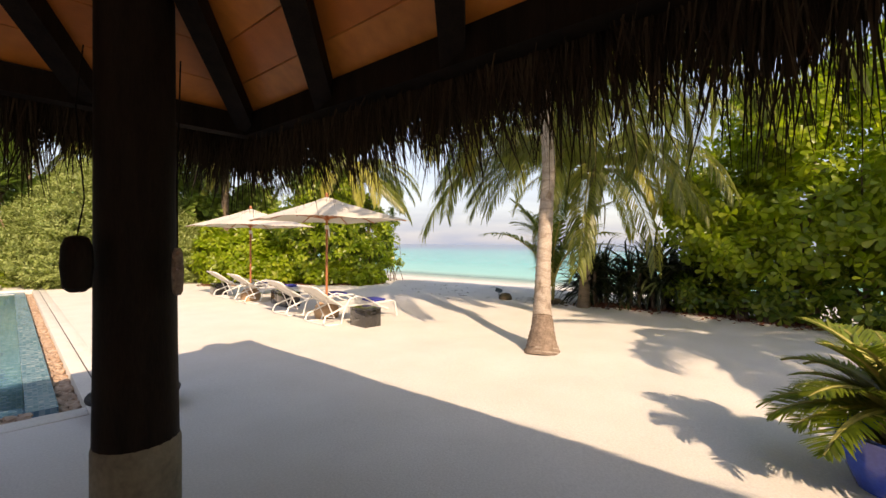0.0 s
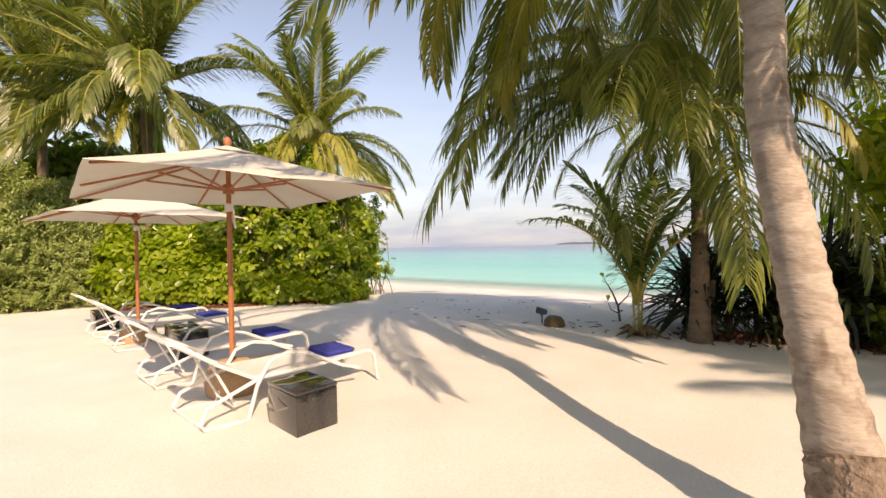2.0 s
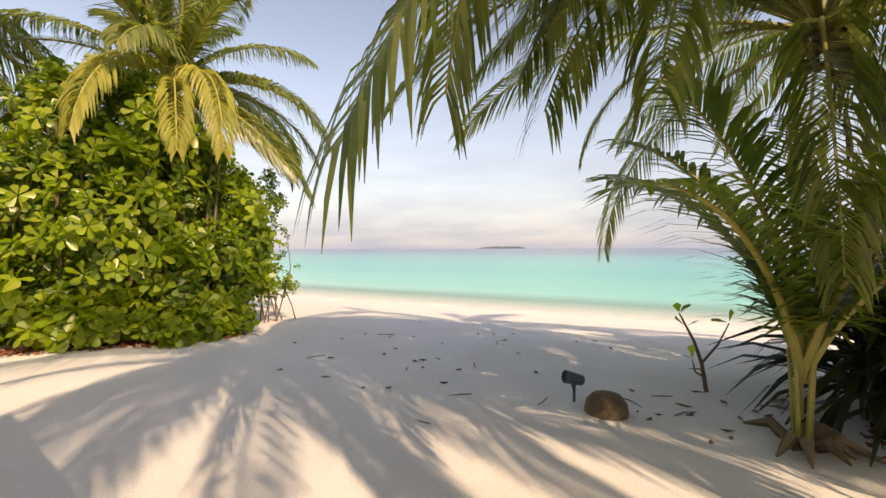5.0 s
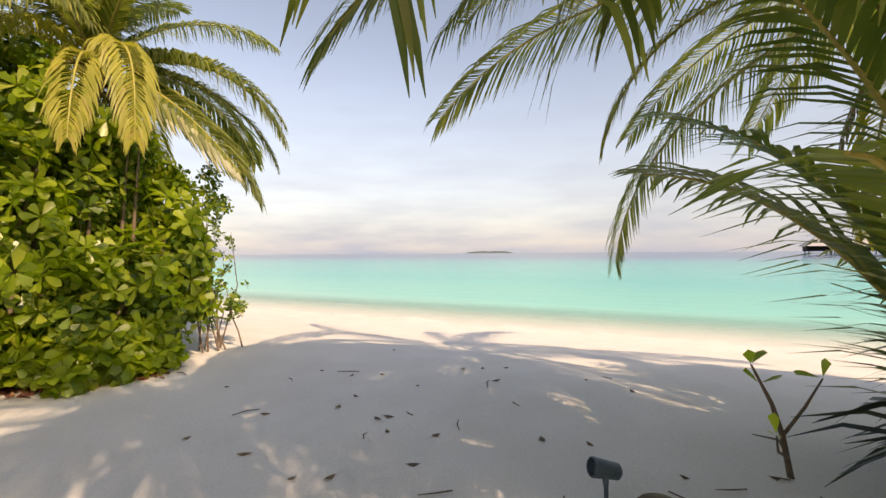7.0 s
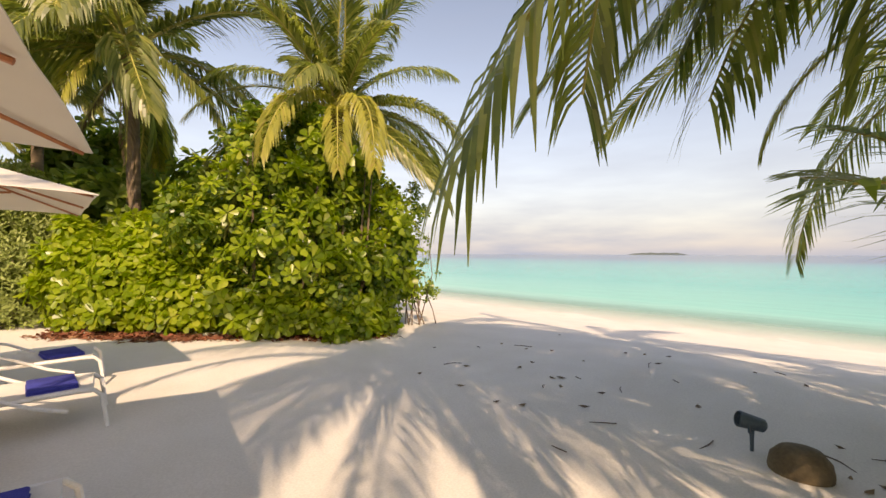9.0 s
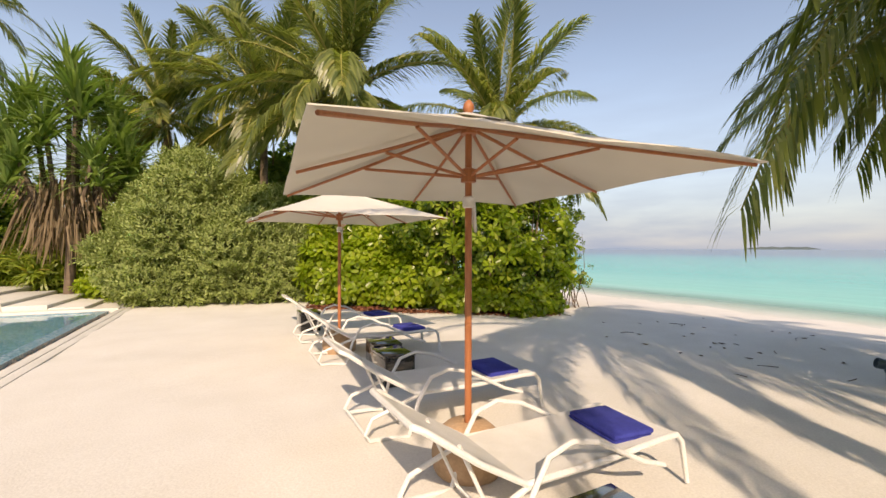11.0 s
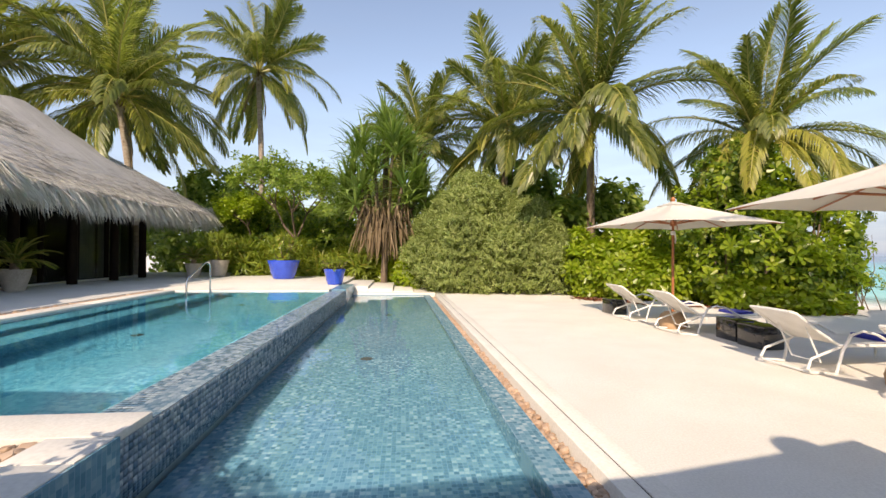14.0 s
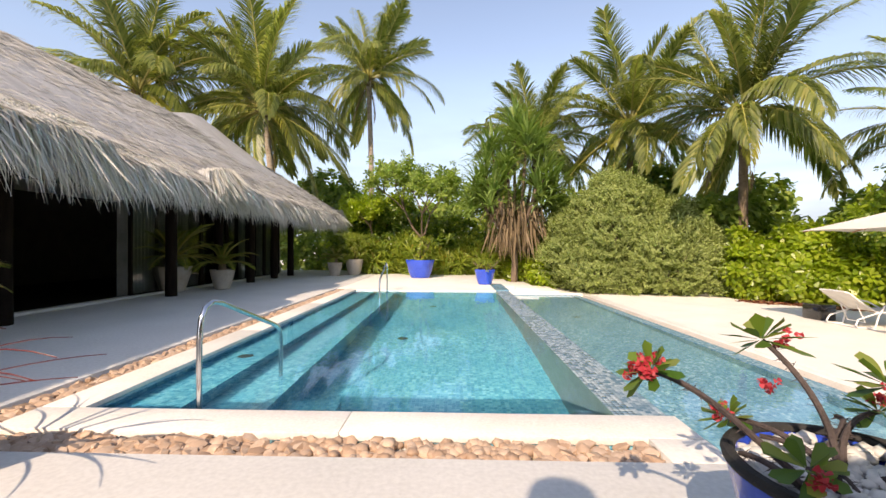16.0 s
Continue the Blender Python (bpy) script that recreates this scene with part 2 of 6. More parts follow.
CANVAS = leaf_material("ecru_canvas", (0.73, 0.69, 0.615), (0.78, 0.745, 0.68), rough=0.85, passing=0.08, gloss=0.2)
WHITEPAINT = surface("white_powder_coat", (0.72, 0.71, 0.68), (0.82, 0.81, 0.78), 4, 60, 0.35, 0.05)
SLING = surface("white_sling_mesh", (0.66, 0.64, 0.59), (0.80, 0.78, 0.74), 5, 220, 0.7, 0.3, 0.001)
TOWEL = surface("navy_towel", (0.016, 0.022, 0.20), (0.045, 0.06, 0.38), 8, 180, 0.95, 0.8, 0.004)
BLACKBOX = surface("black_lacquer", (0.020, 0.019, 0.019), (0.04, 0.038, 0.036), 3, 40, 0.12, 0.03, 0.002, coat=0.7)
TERRA = surface("buff_sandstone", (0.40, 0.25, 0.14), (0.58, 0.39, 0.24), 4, 40, 0.85, 0.4, 0.006)
ROCK = surface("brown_dome_stone", (0.10, 0.07, 0.035), (0.22, 0.16, 0.085), 6, 40, 0.85, 0.6, 0.01)
IRON = surface("slate_blue_metal", (0.05, 0.08, 0.10), (0.10, 0.15, 0.18), 6, 60, 0.45, 0.1, 0.002, metal=0.3)
STEEL = surface("polished_steel", (0.62, 0.63, 0.64), (0.75, 0.76, 0.77), 3, 20, 0.1, 0.0, metal=1.0)
BLUEPOT = surface("cobalt_glaze", (0.012, 0.05, 0.42), (0.03, 0.10, 0.62), 2.5, 40, 0.22, 0.06, 0.003, coat=0.5)
GREYPOT = surface("beige_stone_pot", (0.36, 0.31, 0.25), (0.58, 0.52, 0.44), 3, 30, 0.85, 0.4, 0.006)
SOIL = surface("dark_soil", (0.05, 0.035, 0.025), (0.12, 0.085, 0.06), 6, 50, 0.95, 0.8, 0.02)
MULCH = leaf_material("red_leaf_litter", (0.16, 0.05, 0.03), (0.40, 0.15, 0.08), (0.45, 0.3, 0.16), 0.2, 0.9, 0.1)
BARK = surface("grey_palm_bark", (0.30, 0.24, 0.19), (0.52, 0.45, 0.38), 2.2, 22.0, 0.9, 0.7, 0.012, stretch=(1, 1, 3.0))
def ringed_bark(m):
    nt, b = m.node_tree, m.node_tree.nodes["Principled BSDF"]
    co = nt.nodes.new("ShaderNodeTexCoord")
    w = nt.nodes.new("ShaderNodeTexWave")
    w.bands_direction = "Z"
    w.inputs["Scale"].default_value, w.inputs["Distortion"].default_value, w.inputs["Detail"].default_value = 1.7, 14.0, 4.0
    nt.links.new(co.outputs["Object"], w.inputs["Vector"])
    old = b.inputs["Base Color"].links[0].from_socket
    shade = ramp(nt, w.outputs["Fac"], [(0.0, (0.78, 0.75, 0.72)), (0.35, (1, 1, 1)), (1.0, (0.95, 0.94, 0.92))])
    spots = ramp(nt, noise_fac(nt, 7.0, 4.0, (1, 1, 0.35)), [(0.30, (0.5, 0.45, 0.4)), (0.42, (1, 1, 1))])
    nt.links.new(mixed(nt, 1.0, mixed(nt, 1.0, old, shade, "MULTIPLY"), spots, "MULTIPLY"), b.inputs["Base Color"])
    return m


ringed_bark(BARK)
BARKFOOT = surface("brown_root_bark", (0.13, 0.09, 0.065), (0.33, 0.25, 0.19), 9.0, 30.0, 0.95, 1.0, 0.03)
BARKDARK = surface("brown_palm_bark", (0.12, 0.085, 0.055), (0.26, 0.19, 0.13), 3, 24.0, 0.95, 0.8, 0.012, stretch=(1, 1, 3.0))
TWIG = surface("brown_twig", (0.10, 0.07, 0.05), (0.22, 0.16, 0.11), 6, 40, 0.9, 0.5, 0.004)
RACHIS = surface("frond_stalk", (0.24, 0.24, 0.05), (0.42, 0.36, 0.10), 2, 30, 0.5, 0.1)
FROND = leaf_material("palm_leaflet", (0.09, 0.13, 0.028), (0.41, 0.43, 0.13), (0.60, 0.52, 0.19), 0.16, 0.36, 0.5, 0.55)
FROND_YELLOW = leaf_material("ageing_palm_leaflet", (0.27, 0.28, 0.05), (0.52, 0.47, 0.10), (0.46, 0.33, 0.13), 0.12, 0.45, 0.4)
FROND_YOUNG = leaf_material("young_palm_leaflet", (0.09, 0.16, 0.03), (0.27, 0.35, 0.075), (0.42, 0.40, 0.10), 0.1, 0.38, 0.45)
SCAEVOLA = leaf_material("bright_bush_leaf", (0.19, 0.29, 0.02), (0.50, 0.58, 0.06), (0.62, 0.62, 0.11), 0.14, 0.32, 0.52, 0.55)
DEEPLEAF = leaf_material("dark_bush_leaf", (0.055, 0.13, 0.018), (0.33, 0.43, 0.055), (0.55, 0.56, 0.10), 0.22, 0.32, 0.48, 0.55)
THICKETLEAF = leaf_material("garden_tree_leaf", (0.13, 0.22, 0.04), (0.40, 0.50, 0.11), (0.55, 0.58, 0.15), 0.14, 0.45, 0.45)
HEDGELEAF = leaf_material("grey_green_sprig", (0.20, 0.26, 0.07), (0.46, 0.52, 0.19), (0.52, 0.55, 0.24), 0.1, 0.6, 0.3)
SCREWLEAF = leaf_material("screwpine_leaf", (0.11, 0.20, 0.04), (0.33, 0.44, 0.13), (0.48, 0.52, 0.2), 0.1, 0.4, 0.3)
# Near-black copy of the strap leaf, with shade put into its colour.
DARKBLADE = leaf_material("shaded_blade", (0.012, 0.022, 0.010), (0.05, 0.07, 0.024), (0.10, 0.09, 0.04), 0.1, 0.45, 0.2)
DEADLEAF = leaf_material("dry_hanging_leaf", (0.16, 0.11, 0.06), (0.36, 0.27, 0.17), rough=0.9, passing=0.15)
CROTON = leaf_material("yellow_green_border_leaf", (0.14, 0.22, 0.03), (0.42, 0.46, 0.07), (0.50, 0.26, 0.07), 0.1, 0.4, 0.4)
CYCADLEAF = leaf_material("cycad_leaflet", (0.09, 0.15, 0.012), (0.28, 0.33, 0.04), (0.42, 0.40, 0.07), 0.15, 0.35, 0.3)
EUPHLEAF = leaf_material("crown_of_thorns_leaf", (0.05, 0.13, 0.02), (0.22, 0.30, 0.04), (0.48, 0.46, 0.10), 0.2, 0.35, 0.35)
REDBLADE = leaf_material("wine_red_strap_leaf", (0.07, 0.012, 0.01), (0.32, 0.045, 0.03), (0.12, 0.09, 0.03), 0.15, 0.35, 0.25)
BLOOM = leaf_material("red_bloom", (0.46, 0.025, 0.04), (0.66, 0.10, 0.12), rough=0.5, passing=0.25)
THORN = surface("grey_thorny_stem", (0.035, 0.026, 0.024), (0.10, 0.075, 0.07), 12, 80, 0.85, 0.8, 0.006)
CURTAIN = surface("dim_linen", (0.20, 0.19, 0.17), (0.32, 0.30, 0.27), 3, 60, 0.9, 0.3, 0.004)
# Near-black tone that stands for the shade indoors.
ROOMWALL = surface("shaded_room_wall", (0.03, 0.025, 0.02), (0.06, 0.05, 0.042), 2, 20, 0.8, 0.1)
FARLAND = surface("far_island_green", (0.10, 0.14, 0.15), (0.16, 0.20, 0.19), 0.02, 0.2, 0.9, 0.0)
BLACKROPE = surface("black_rope_rim", (0.012, 0.012, 0.012), (0.03, 0.028, 0.026), 20, 120, 0.8, 0.6, 0.004)


def pane_material():
    m, nt, b = nodes_of("window_glass")
    nt.nodes.remove(b)
    tr = nt.nodes.new("ShaderNodeBsdfTransparent")
    tr.inputs[0].default_value = (0.8, 0.85, 0.83, 1)
    gl = nt.nodes.new("ShaderNodeBsdfGlossy")
    gl.inputs["Roughness"].default_value = 0.01
    mx = nt.nodes.new("ShaderNodeMixShader")
    nt.links.new(gloss_share(nt, 0.03), mx.inputs[0])
    nt.links.new(tr.outputs[0], mx.inputs[1])
    nt.links.new(gl.outputs[0], mx.inputs[2])
    nt.links.new(mx.outputs[0], nt.nodes["Material Output"].inputs["Surface"])
    return m


GLASS = pane_material()


# ---- mesh helpers ----
class Geo:
    """Collects vertices and faces of one mesh."""

    def __init__(self):
        self.v, self.f, self.k = [], [], []

    def add(self, verts, faces, slot=0):
        o = len(self.v)
        self.v += [tuple(p) for p in verts]
        self.f += [tuple(i + o for i in f) for f in faces]
        self.k += [slot] * len(faces)
        return self

    def box(self, x0, x1, y0, y1, z0, z1, c=0.0, m=None, slot=0):
        """A box with its edges cut by c."""
        if c <= 0:
            vs = [(x, y, z) for x in (x0, x1) for y in (y0, y1) for z in (z0, z1)]
            fs = [(0, 1, 3, 2), (4, 6, 7, 5), (0, 4, 5, 1), (2, 3, 7, 6), (0, 2, 6, 4), (1, 5, 7, 3)]
        else:
            bm = bmesh.new()
            bmesh.ops.create_cube(bm, size=1)
            for v in bm.verts:
                v.co = Vector(((x0 + x1) / 2 + v.co.x * (x1 - x0), (y0 + y1) / 2 + v.co.y * (y1 - y0), (z0 + z1) / 2 + v.co.z * (z1 - z0)))
            bmesh.ops.bevel(bm, geom=bm.edges[:], offset=c, segments=2, affect="EDGES", profile=0.5)
            vs = [tuple(v.co) for v in bm.verts]
            fs = [tuple(v.index for v in f.verts) for f in bm.faces]
            bm.free()
        if m is not None:
            vs = [tuple(m @ Vector(p)) for p in vs]
        return self.add(vs, fs, slot)

    def tube(self, pts, radii, seg=8, caps=True, slot=0):
        pts = [Vector(p) for p in pts]
        if not hasattr(radii, "__len__"):
            radii = [radii] * len(pts)
        vs, fs = [], []
        side = None
        for i, p in enumerate(pts):
            t = (pts[min(i + 1, len(pts) - 1)] - pts[max(i - 1, 0)]).normalized()
            if side is None:
                side = t.orthogonal().normalized()
            else:
                side = (side - t * side.dot(t)).normalized()
            up = t.cross(side)
            for j in range(seg):
                a = 2 * math.pi * j / seg
                vs.append(p + (side * math.cos(a) + up * math.sin(a)) * radii[i])
        for i in range(len(pts) - 1):
            for j in range(seg):
                a, b = i * seg + j, i * seg + (j + 1) % seg
                fs.append((a, b, b + seg, a + seg))
        if caps:
            fs.append(tuple(range(seg))[::-1])
            fs.append(tuple(range((len(pts) - 1) * seg, len(pts) * seg)))
        return self.add(vs, fs, slot)

    def lathe(self, profile, seg=28, at=(0, 0, 0), slot=0):
        vs, fs = [], []
        for r, z in profile:
            for j in range(seg):
                a = 2 * math.pi * j / seg
                vs.append((at[0] + r * math.cos(a), at[1] + r * math.sin(a), at[2] + z))
        for i in range(len(profile) - 1):
            for j in range(seg):
                a, b = i * seg + j, i * seg + (j + 1) % seg
                fs.append((a, b, b + seg, a + seg))
        fs.append(tuple(range(seg))[::-1])
        fs.append(tuple(range((len(profile) - 1) * seg, len(profile) * seg)))
        return self.add(vs, fs, slot)

    def mesh(self, name, mats, smooth=True):
        me = bpy.data.meshes.new(name)
        me.from_pydata(self.v, [], self.f)
        for mt in mats if isinstance(mats, (list, tuple)) else [mats]:
            me.materials.append(mt)
        me.polygons.foreach_set("material_index", self.k)
        if smooth:
            me.polygons.foreach_set("use_smooth", [True] * len(self.f))
            me.set_sharp_from_angle(angle=radians(40))
        me.update()
        return me


def part(name, g, material, parent=None, label="", at=None, smooth=True):
    me = g if isinstance(g, bpy.types.Mesh) else g.mesh(name, material, smooth)
    ob = new(name, me)
    if parent is not None:
        ob.parent = parent
    if at is not None:
        ob.matrix_basis = at if isinstance(at, Matrix) else Matrix.Translation(at)
    return tagged(ob, label)


def thing(name, at, label, category, group="", kind=""):
    ob = new(name)
    ob.empty_display_size = 0.2
    ob.matrix_basis = at if isinstance(at, Matrix) else Matrix.Translation(at)
    return tagged(ob, label, category, group, kind)


def solid(name, g, material, label, category, group="", kind="structure", smooth=True):
    return tagged(part(name, g, material, None, "", None, smooth), label, category, group, kind)


def scatter(name, tv, tf, rot, pos, materials, slots=None):
    """One mesh of many copies of a small template: rot (N,3,3), pos (N,3); tf has faces of one size."""
    tv, tf = np.asarray(tv, float), np.asarray(tf, int)
    n, k, q = len(pos), len(tv), tf.shape[1]
    vs = np.einsum("nij,kj->nki", rot, tv) + pos[:, None, :]
    fs = (tf[None] + (np.arange(n) * k)[:, None, None]).reshape(-1)
    me = bpy.data.meshes.new(name)
    me.vertices.add(n * k)
    me.vertices.foreach_set("co", vs.reshape(-1))
    me.loops.add(len(fs))
    me.loops.foreach_set("vertex_index", fs)
    me.polygons.add(len(fs) // q)
    me.polygons.foreach_set("loop_start", np.arange(0, len(fs), q))
    for mt in materials if isinstance(materials, (list, tuple)) else [materials]:
        me.materials.append(mt)
    if slots is not None:
        me.polygons.foreach_set("material_index", np.repeat(slots, len(tf)))
    me.update(calc_edges=True)
    return me


def frames_along(axis, rng, scale):
    """Rotation matrices whose z is the given axis, with a chance turn and a size for each."""
    n = len(axis)
    z = axis / np.linalg.norm(axis, axis=1)[:, None]
    r = rng.normal(size=(n, 3))
    x = np.cross(r, z)
    x /= np.linalg.norm(x, axis=1)[:, None]
    y = np.cross(z, x)
    return np.stack([x, y, z], axis=2) * scale[:, None, None]


def rosette(count, length, width, open_angle, rng, curl=0.25):
    """Obovate leaves round a stem tip, z up. Faces are quads, two to a leaf."""
    vs, fs = [], []
    for i in range(count):
        a = i * 2.39996 + rng.uniform(-0.2, 0.2)
        e = math.radians(open_angle) * (0.35 + 0.9 * i / count)
        l, w = length * rng.uniform(0.75, 1.1), width * rng.uniform(0.85, 1.1)
        rad = Vector((math.cos(a), math.sin(a), 0))
        d = rad * math.sin(e) + Vector((0, 0, math.cos(e)))
        s = Vector((-math.sin(a), math.cos(a), 0))
        nrm = s.cross(d)
        base, tip = d * 0.08 * l, d * l - nrm * 0 + Vector((0, 0, -curl * l * math.sin(e)))
        lift = nrm * (-0.12 * w)
        o = len(vs)
        vs += [base, d * 0.55 * l + s * w * 0.36 - lift, d * 0.84 * l + s * w * 0.46 - lift + Vector((0, 0, -curl * l * 0.5)), tip,
               d * 0.84 * l - s * w * 0.46 - lift + Vector((0, 0, -curl * l * 0.5)), d * 0.55 * l - s * w * 0.36 - lift]
        fs += [(o, o + 1, o + 2, o + 3), (o, o + 3, o + 4, o + 5)]
    return [tuple(v) for v in vs], fs


def sprig(count, length, leaf, rng):
    vs, fs = [], []
    for i in range(count):
        z = length * (0.1 + 0.9 * i / count)
        a = i * 2.4
        d = Vector((math.cos(a) * 0.75, math.sin(a) * 0.75, 0.65)).normalized()
        s = Vector((-math.sin(a), math.cos(a), 0))
        b = Vector((0, 0, z))
        o = len(vs)
        vs += [b, b + d * leaf * 0.5 + s * leaf * 0.2, b + d * leaf, b + d * leaf * 0.5 - s * leaf * 0.2]
        fs.append((o, o + 1, o + 2, o + 3))
    return [tuple(v) for v in vs], fs


def blades(count, length, width, rng, droop=0.9, spread=(5, 80)):
    """A tuft of long arching strap leaves, z up: three quads to a blade."""
    vs, fs = [], []
    for i in range(count):
        a = i * 2.39996
        e = math.radians(rng.uniform(*spread))
        l = length * rng.uniform(0.7, 1.1)
        rad, s = Vector((math.cos(a), math.sin(a), 0)), Vector((-math.sin(a), math.cos(a), 0))
        o = len(vs)
        p = Vector((0, 0, 0))
        for k in range(4):
            w = width * (0.6, 1.0, 0.8, 0.06)[k] / 2
            vs += [p + s * w, p - s * w]
            p = p + (rad * math.sin(e) + Vector((0, 0, math.cos(e)))) * l / 3
            e = min(e + droop * (0.35 + 0.3 * k), 2.9)
        fs += [(o + 2 * k, o + 2 * k + 1, o + 2 * k + 3, o + 2 * k + 2) for k in range(3)]
    return [tuple(v) for v in vs], fs


def in_blobs(blobs, n, rng, inner=0.72, floor=0.05):
    """Points near the uneven skin of a heap of ellipsoids (cx, cy, cz, rx, ry, rz), with their outward ways."""
    b = np.array(blobs, float)
    area = (b[:, 3] * b[:, 4] + b[:, 3] * b[:, 5] + b[:, 4] * b[:, 5])
    pick = rng.choice(len(b), n * 3, p=area / area.sum())
    d = rng.normal(size=(n * 3, 3))
    d /= np.linalg.norm(d, axis=1)[:, None]
    r = rng.uniform(inner, 1.0, n * 3) * (1 + 0.10 * np.sin(d[:, 0] * 9 + pick) * np.sin(d[:, 1] * 8 + 1.7 * pick) + 0.08 * np.sin(d[:, 2] * 11 + pick))
    p = b[pick, :3] + d * b[pick, 3:] * r[:, None]
    keep = p[:, 2] > floor
    for j in range(len(b)):
        q = ((p - b[j, :3]) / b[j, 3:])
        keep &= ~(((q ** 2).sum(1) < (inner * 0.93) ** 2) & (pick != j))
    p, d = p[keep][:n], d[keep][:n]
    out = d / b[pick[keep][:n], 3:]
    return p, out / np.linalg.norm(out, axis=1)[:, None]


def roughened(blobs, rng, k=7):
    """The heap with smaller bulges on its skin, so that the outline is uneven."""
    out = list(blobs)
    for c in blobs:
        for _ in range(k):
            d = rng.normal(size=3)
            d /= np.linalg.norm(d)
            if d[2] < -0.3:
                continue
            f = rng.uniform(0.22, 0.42)
            q = rng.uniform(0.85, 1.05)
            out.append((c[0] + d[0] * c[3] * q, c[1] + d[1] * c[4] * q, c[2] + d[2] * c[5] * q, c[3] * f, c[4] * f, c[5] * f))
    return out


def limbs(blobs, root, rng, radius=0.05, count=10):
    out = []
    root = Vector(root)
    for i in range(count):
        g = Geo()
        out.append(g)
        b = blobs[i % len(blobs)]
        end = Vector((b[0] + rng.uniform(-0.6, 0.6) * b[3], b[1] + rng.uniform(-0.6, 0.6) * b[4], b[2] + rng.uniform(-0.2, 0.7) * b[5]))
        start = Vector((root.x + (b[0] - root.x) * 0.75 + rng.uniform(-0.3, 0.3), root.y + (b[1] - root.y) * 0.75 + rng.uniform(-0.3, 0.3), root.z))
        mid = start.lerp(end, 0.5) + Vector((rng.uniform(-0.3, 0.3), rng.uniform(-0.3, 0.3), 0.1))
        g.tube([start, start.lerp(mid, 0.5) + Vector((rng.uniform(-0.1, 0.1), 0, 0)), mid, end], [radius, radius * 0.8, radius * 0.6, radius * 0.2], 6)
    return out


def bush(name, blobs, n, leaf, size, material, label, category, seed, up=0.5, inner=0.72, root=None, group="", wood=12, floor=0.05, thick=0.05):
    rng = np.random.default_rng(seed)
    cx, cy = sum(b[0] for b in blobs) / len(blobs), sum(b[1] for b in blobs) / len(blobs)
    root = root or (cx, cy, 0.0)
    t = thing(name, root, label, category, group)
    p, out = in_blobs(roughened(blobs, rng), n, rng, inner, floor)
    axis = out + np.array([0, 0, up]) + rng.normal(scale=0.25, size=out.shape)
    me = scatter("crown", *leaf, frames_along(axis, rng, rng.uniform(size[0], size[1], len(p))), p - np.array(root), material)
    part("crown", me, None, t)
    for g in limbs([(b[0] - root[0], b[1] - root[1], b[2] - root[2], *b[3:]) for b in blobs], (0, 0, 0), rng, thick, wood):
        part("stem", g, TWIG, t, "brown twisted stem")
    return t


# ---- ground, sea, pools ----
def ground_height(x, y):
    s = x + 0.1 * (y - 15.0)
    berm = min(max((s - 12.8) / 8.0, 0.0), 1.0)
    z = -0.62 * berm * berm * (3 - 2 * berm)
    if s > 20.8:
        z -= min((s - 20.8) * 0.045, 3.0)
    if -3 < x < 40 and -6 < y < 45 and s > 1.6:
        z += 0.030 * noise.noise((x * 0.8, y * 0.8, 0.0)) + 0.012 * noise.noise((x * 3.1, y * 3.1, 4.0))
        z += 0.05 * math.exp(-((s - 12.9) / 0.9) ** 2) * (0.6 + noise.noise((x * 0.5, y * 0.5, 9.0)))
    return z


def build_ground():
    hole_x, hole_y = (-7.45, 1.45), (6.84, 21.6)
    xs = [-3000, -800, -200, -60, -30, -20, -12, -7.45, -1.83, 0.0, 1.45, 1.6]
    xs += [1.6 + 0.22 * i for i in range(1, 100)] + [26, 32, 45, 80, 200, 800, 3000]
    ys = [-3000, -800, -200, -60, -30, -14, -6, -3] + [-3 + 0.3 * i for i in range(1, 33)] + [6.84] + [7.1 + 0.29 * i for i in range(0, 50)] + [21.6]
    ys += [21.9 + 0.35 * i for i in range(0, 40)] + [40, 60, 150, 500, 3000]
    xs, ys = sorted(set(xs)), sorted(set(ys))
    g = Geo()
    vs = [(x, y, ground_height(x, y)) for y in ys for x in xs]
    nx = len(xs)
    fs = []
    for j in range(len(ys) - 1):
        for i in range(nx - 1):
            if hole_x[0] - 0.01 < xs[i] < hole_x[1] - 0.01 and hole_y[0] - 0.01 < ys[j] < hole_y[1] - 0.01:
                continue
            a = j * nx + i
            fs.append((a, a + 1, a + nx + 1, a + nx))
    g.add(vs, fs)
    solid("ground", g, SAND, "pale coral sand beach sloping down to the lagoon", "sand")


build_ground()
g = Geo()
g.add([(14, -3000, -0.62), (3000, -3000, -0.62), (3000, 3000, -0.62), (14, 3000, -0.62)], [(0, 1, 2, 3)])
solid("water_lagoon", g, SEA, "calm turquoise lagoon water darkening to blue far out", "sea")

DZ = 0.36


def askew(g):
    """The lower pool's outer edge runs a little askew to the main pool."""
    g.v = [(x + 0.19 - 0.018 * (y - 8.0), y, z) for x, y, z in g.v]
    return g


# pool surrounds: cement deck in three pieces round the main pool, joints left between
g = Geo()
g.box(-30, -7.47, -2.0, 30, -0.4, DZ, 0.012)
solid("pavement_house_side", g, DECK, "pale cement terrace beside the thatched house", "terrace")
g = Geo()
g.box(-7.45, -1.845, 3.6, 8.36, -0.4, DZ, 0.012)
g.box(-2.25, -1.845, 8.362, 8.698, -0.4, DZ, 0.006)
solid("pavement_pool_front", g, DECK, "pale cement landing in front of the pool", "terrace")
g = Geo()
g.box(-7.45, -2.3, 19.42, 29.5, -0.4, DZ, 0.012)
solid("pavement_pool_end", g, DECK, "pale cement terrace at the pool's far end", "terrace")
g = Geo()
g.box(-7.45, -2.25, 8.36, 8.70, -0.4, DZ - 0.09)
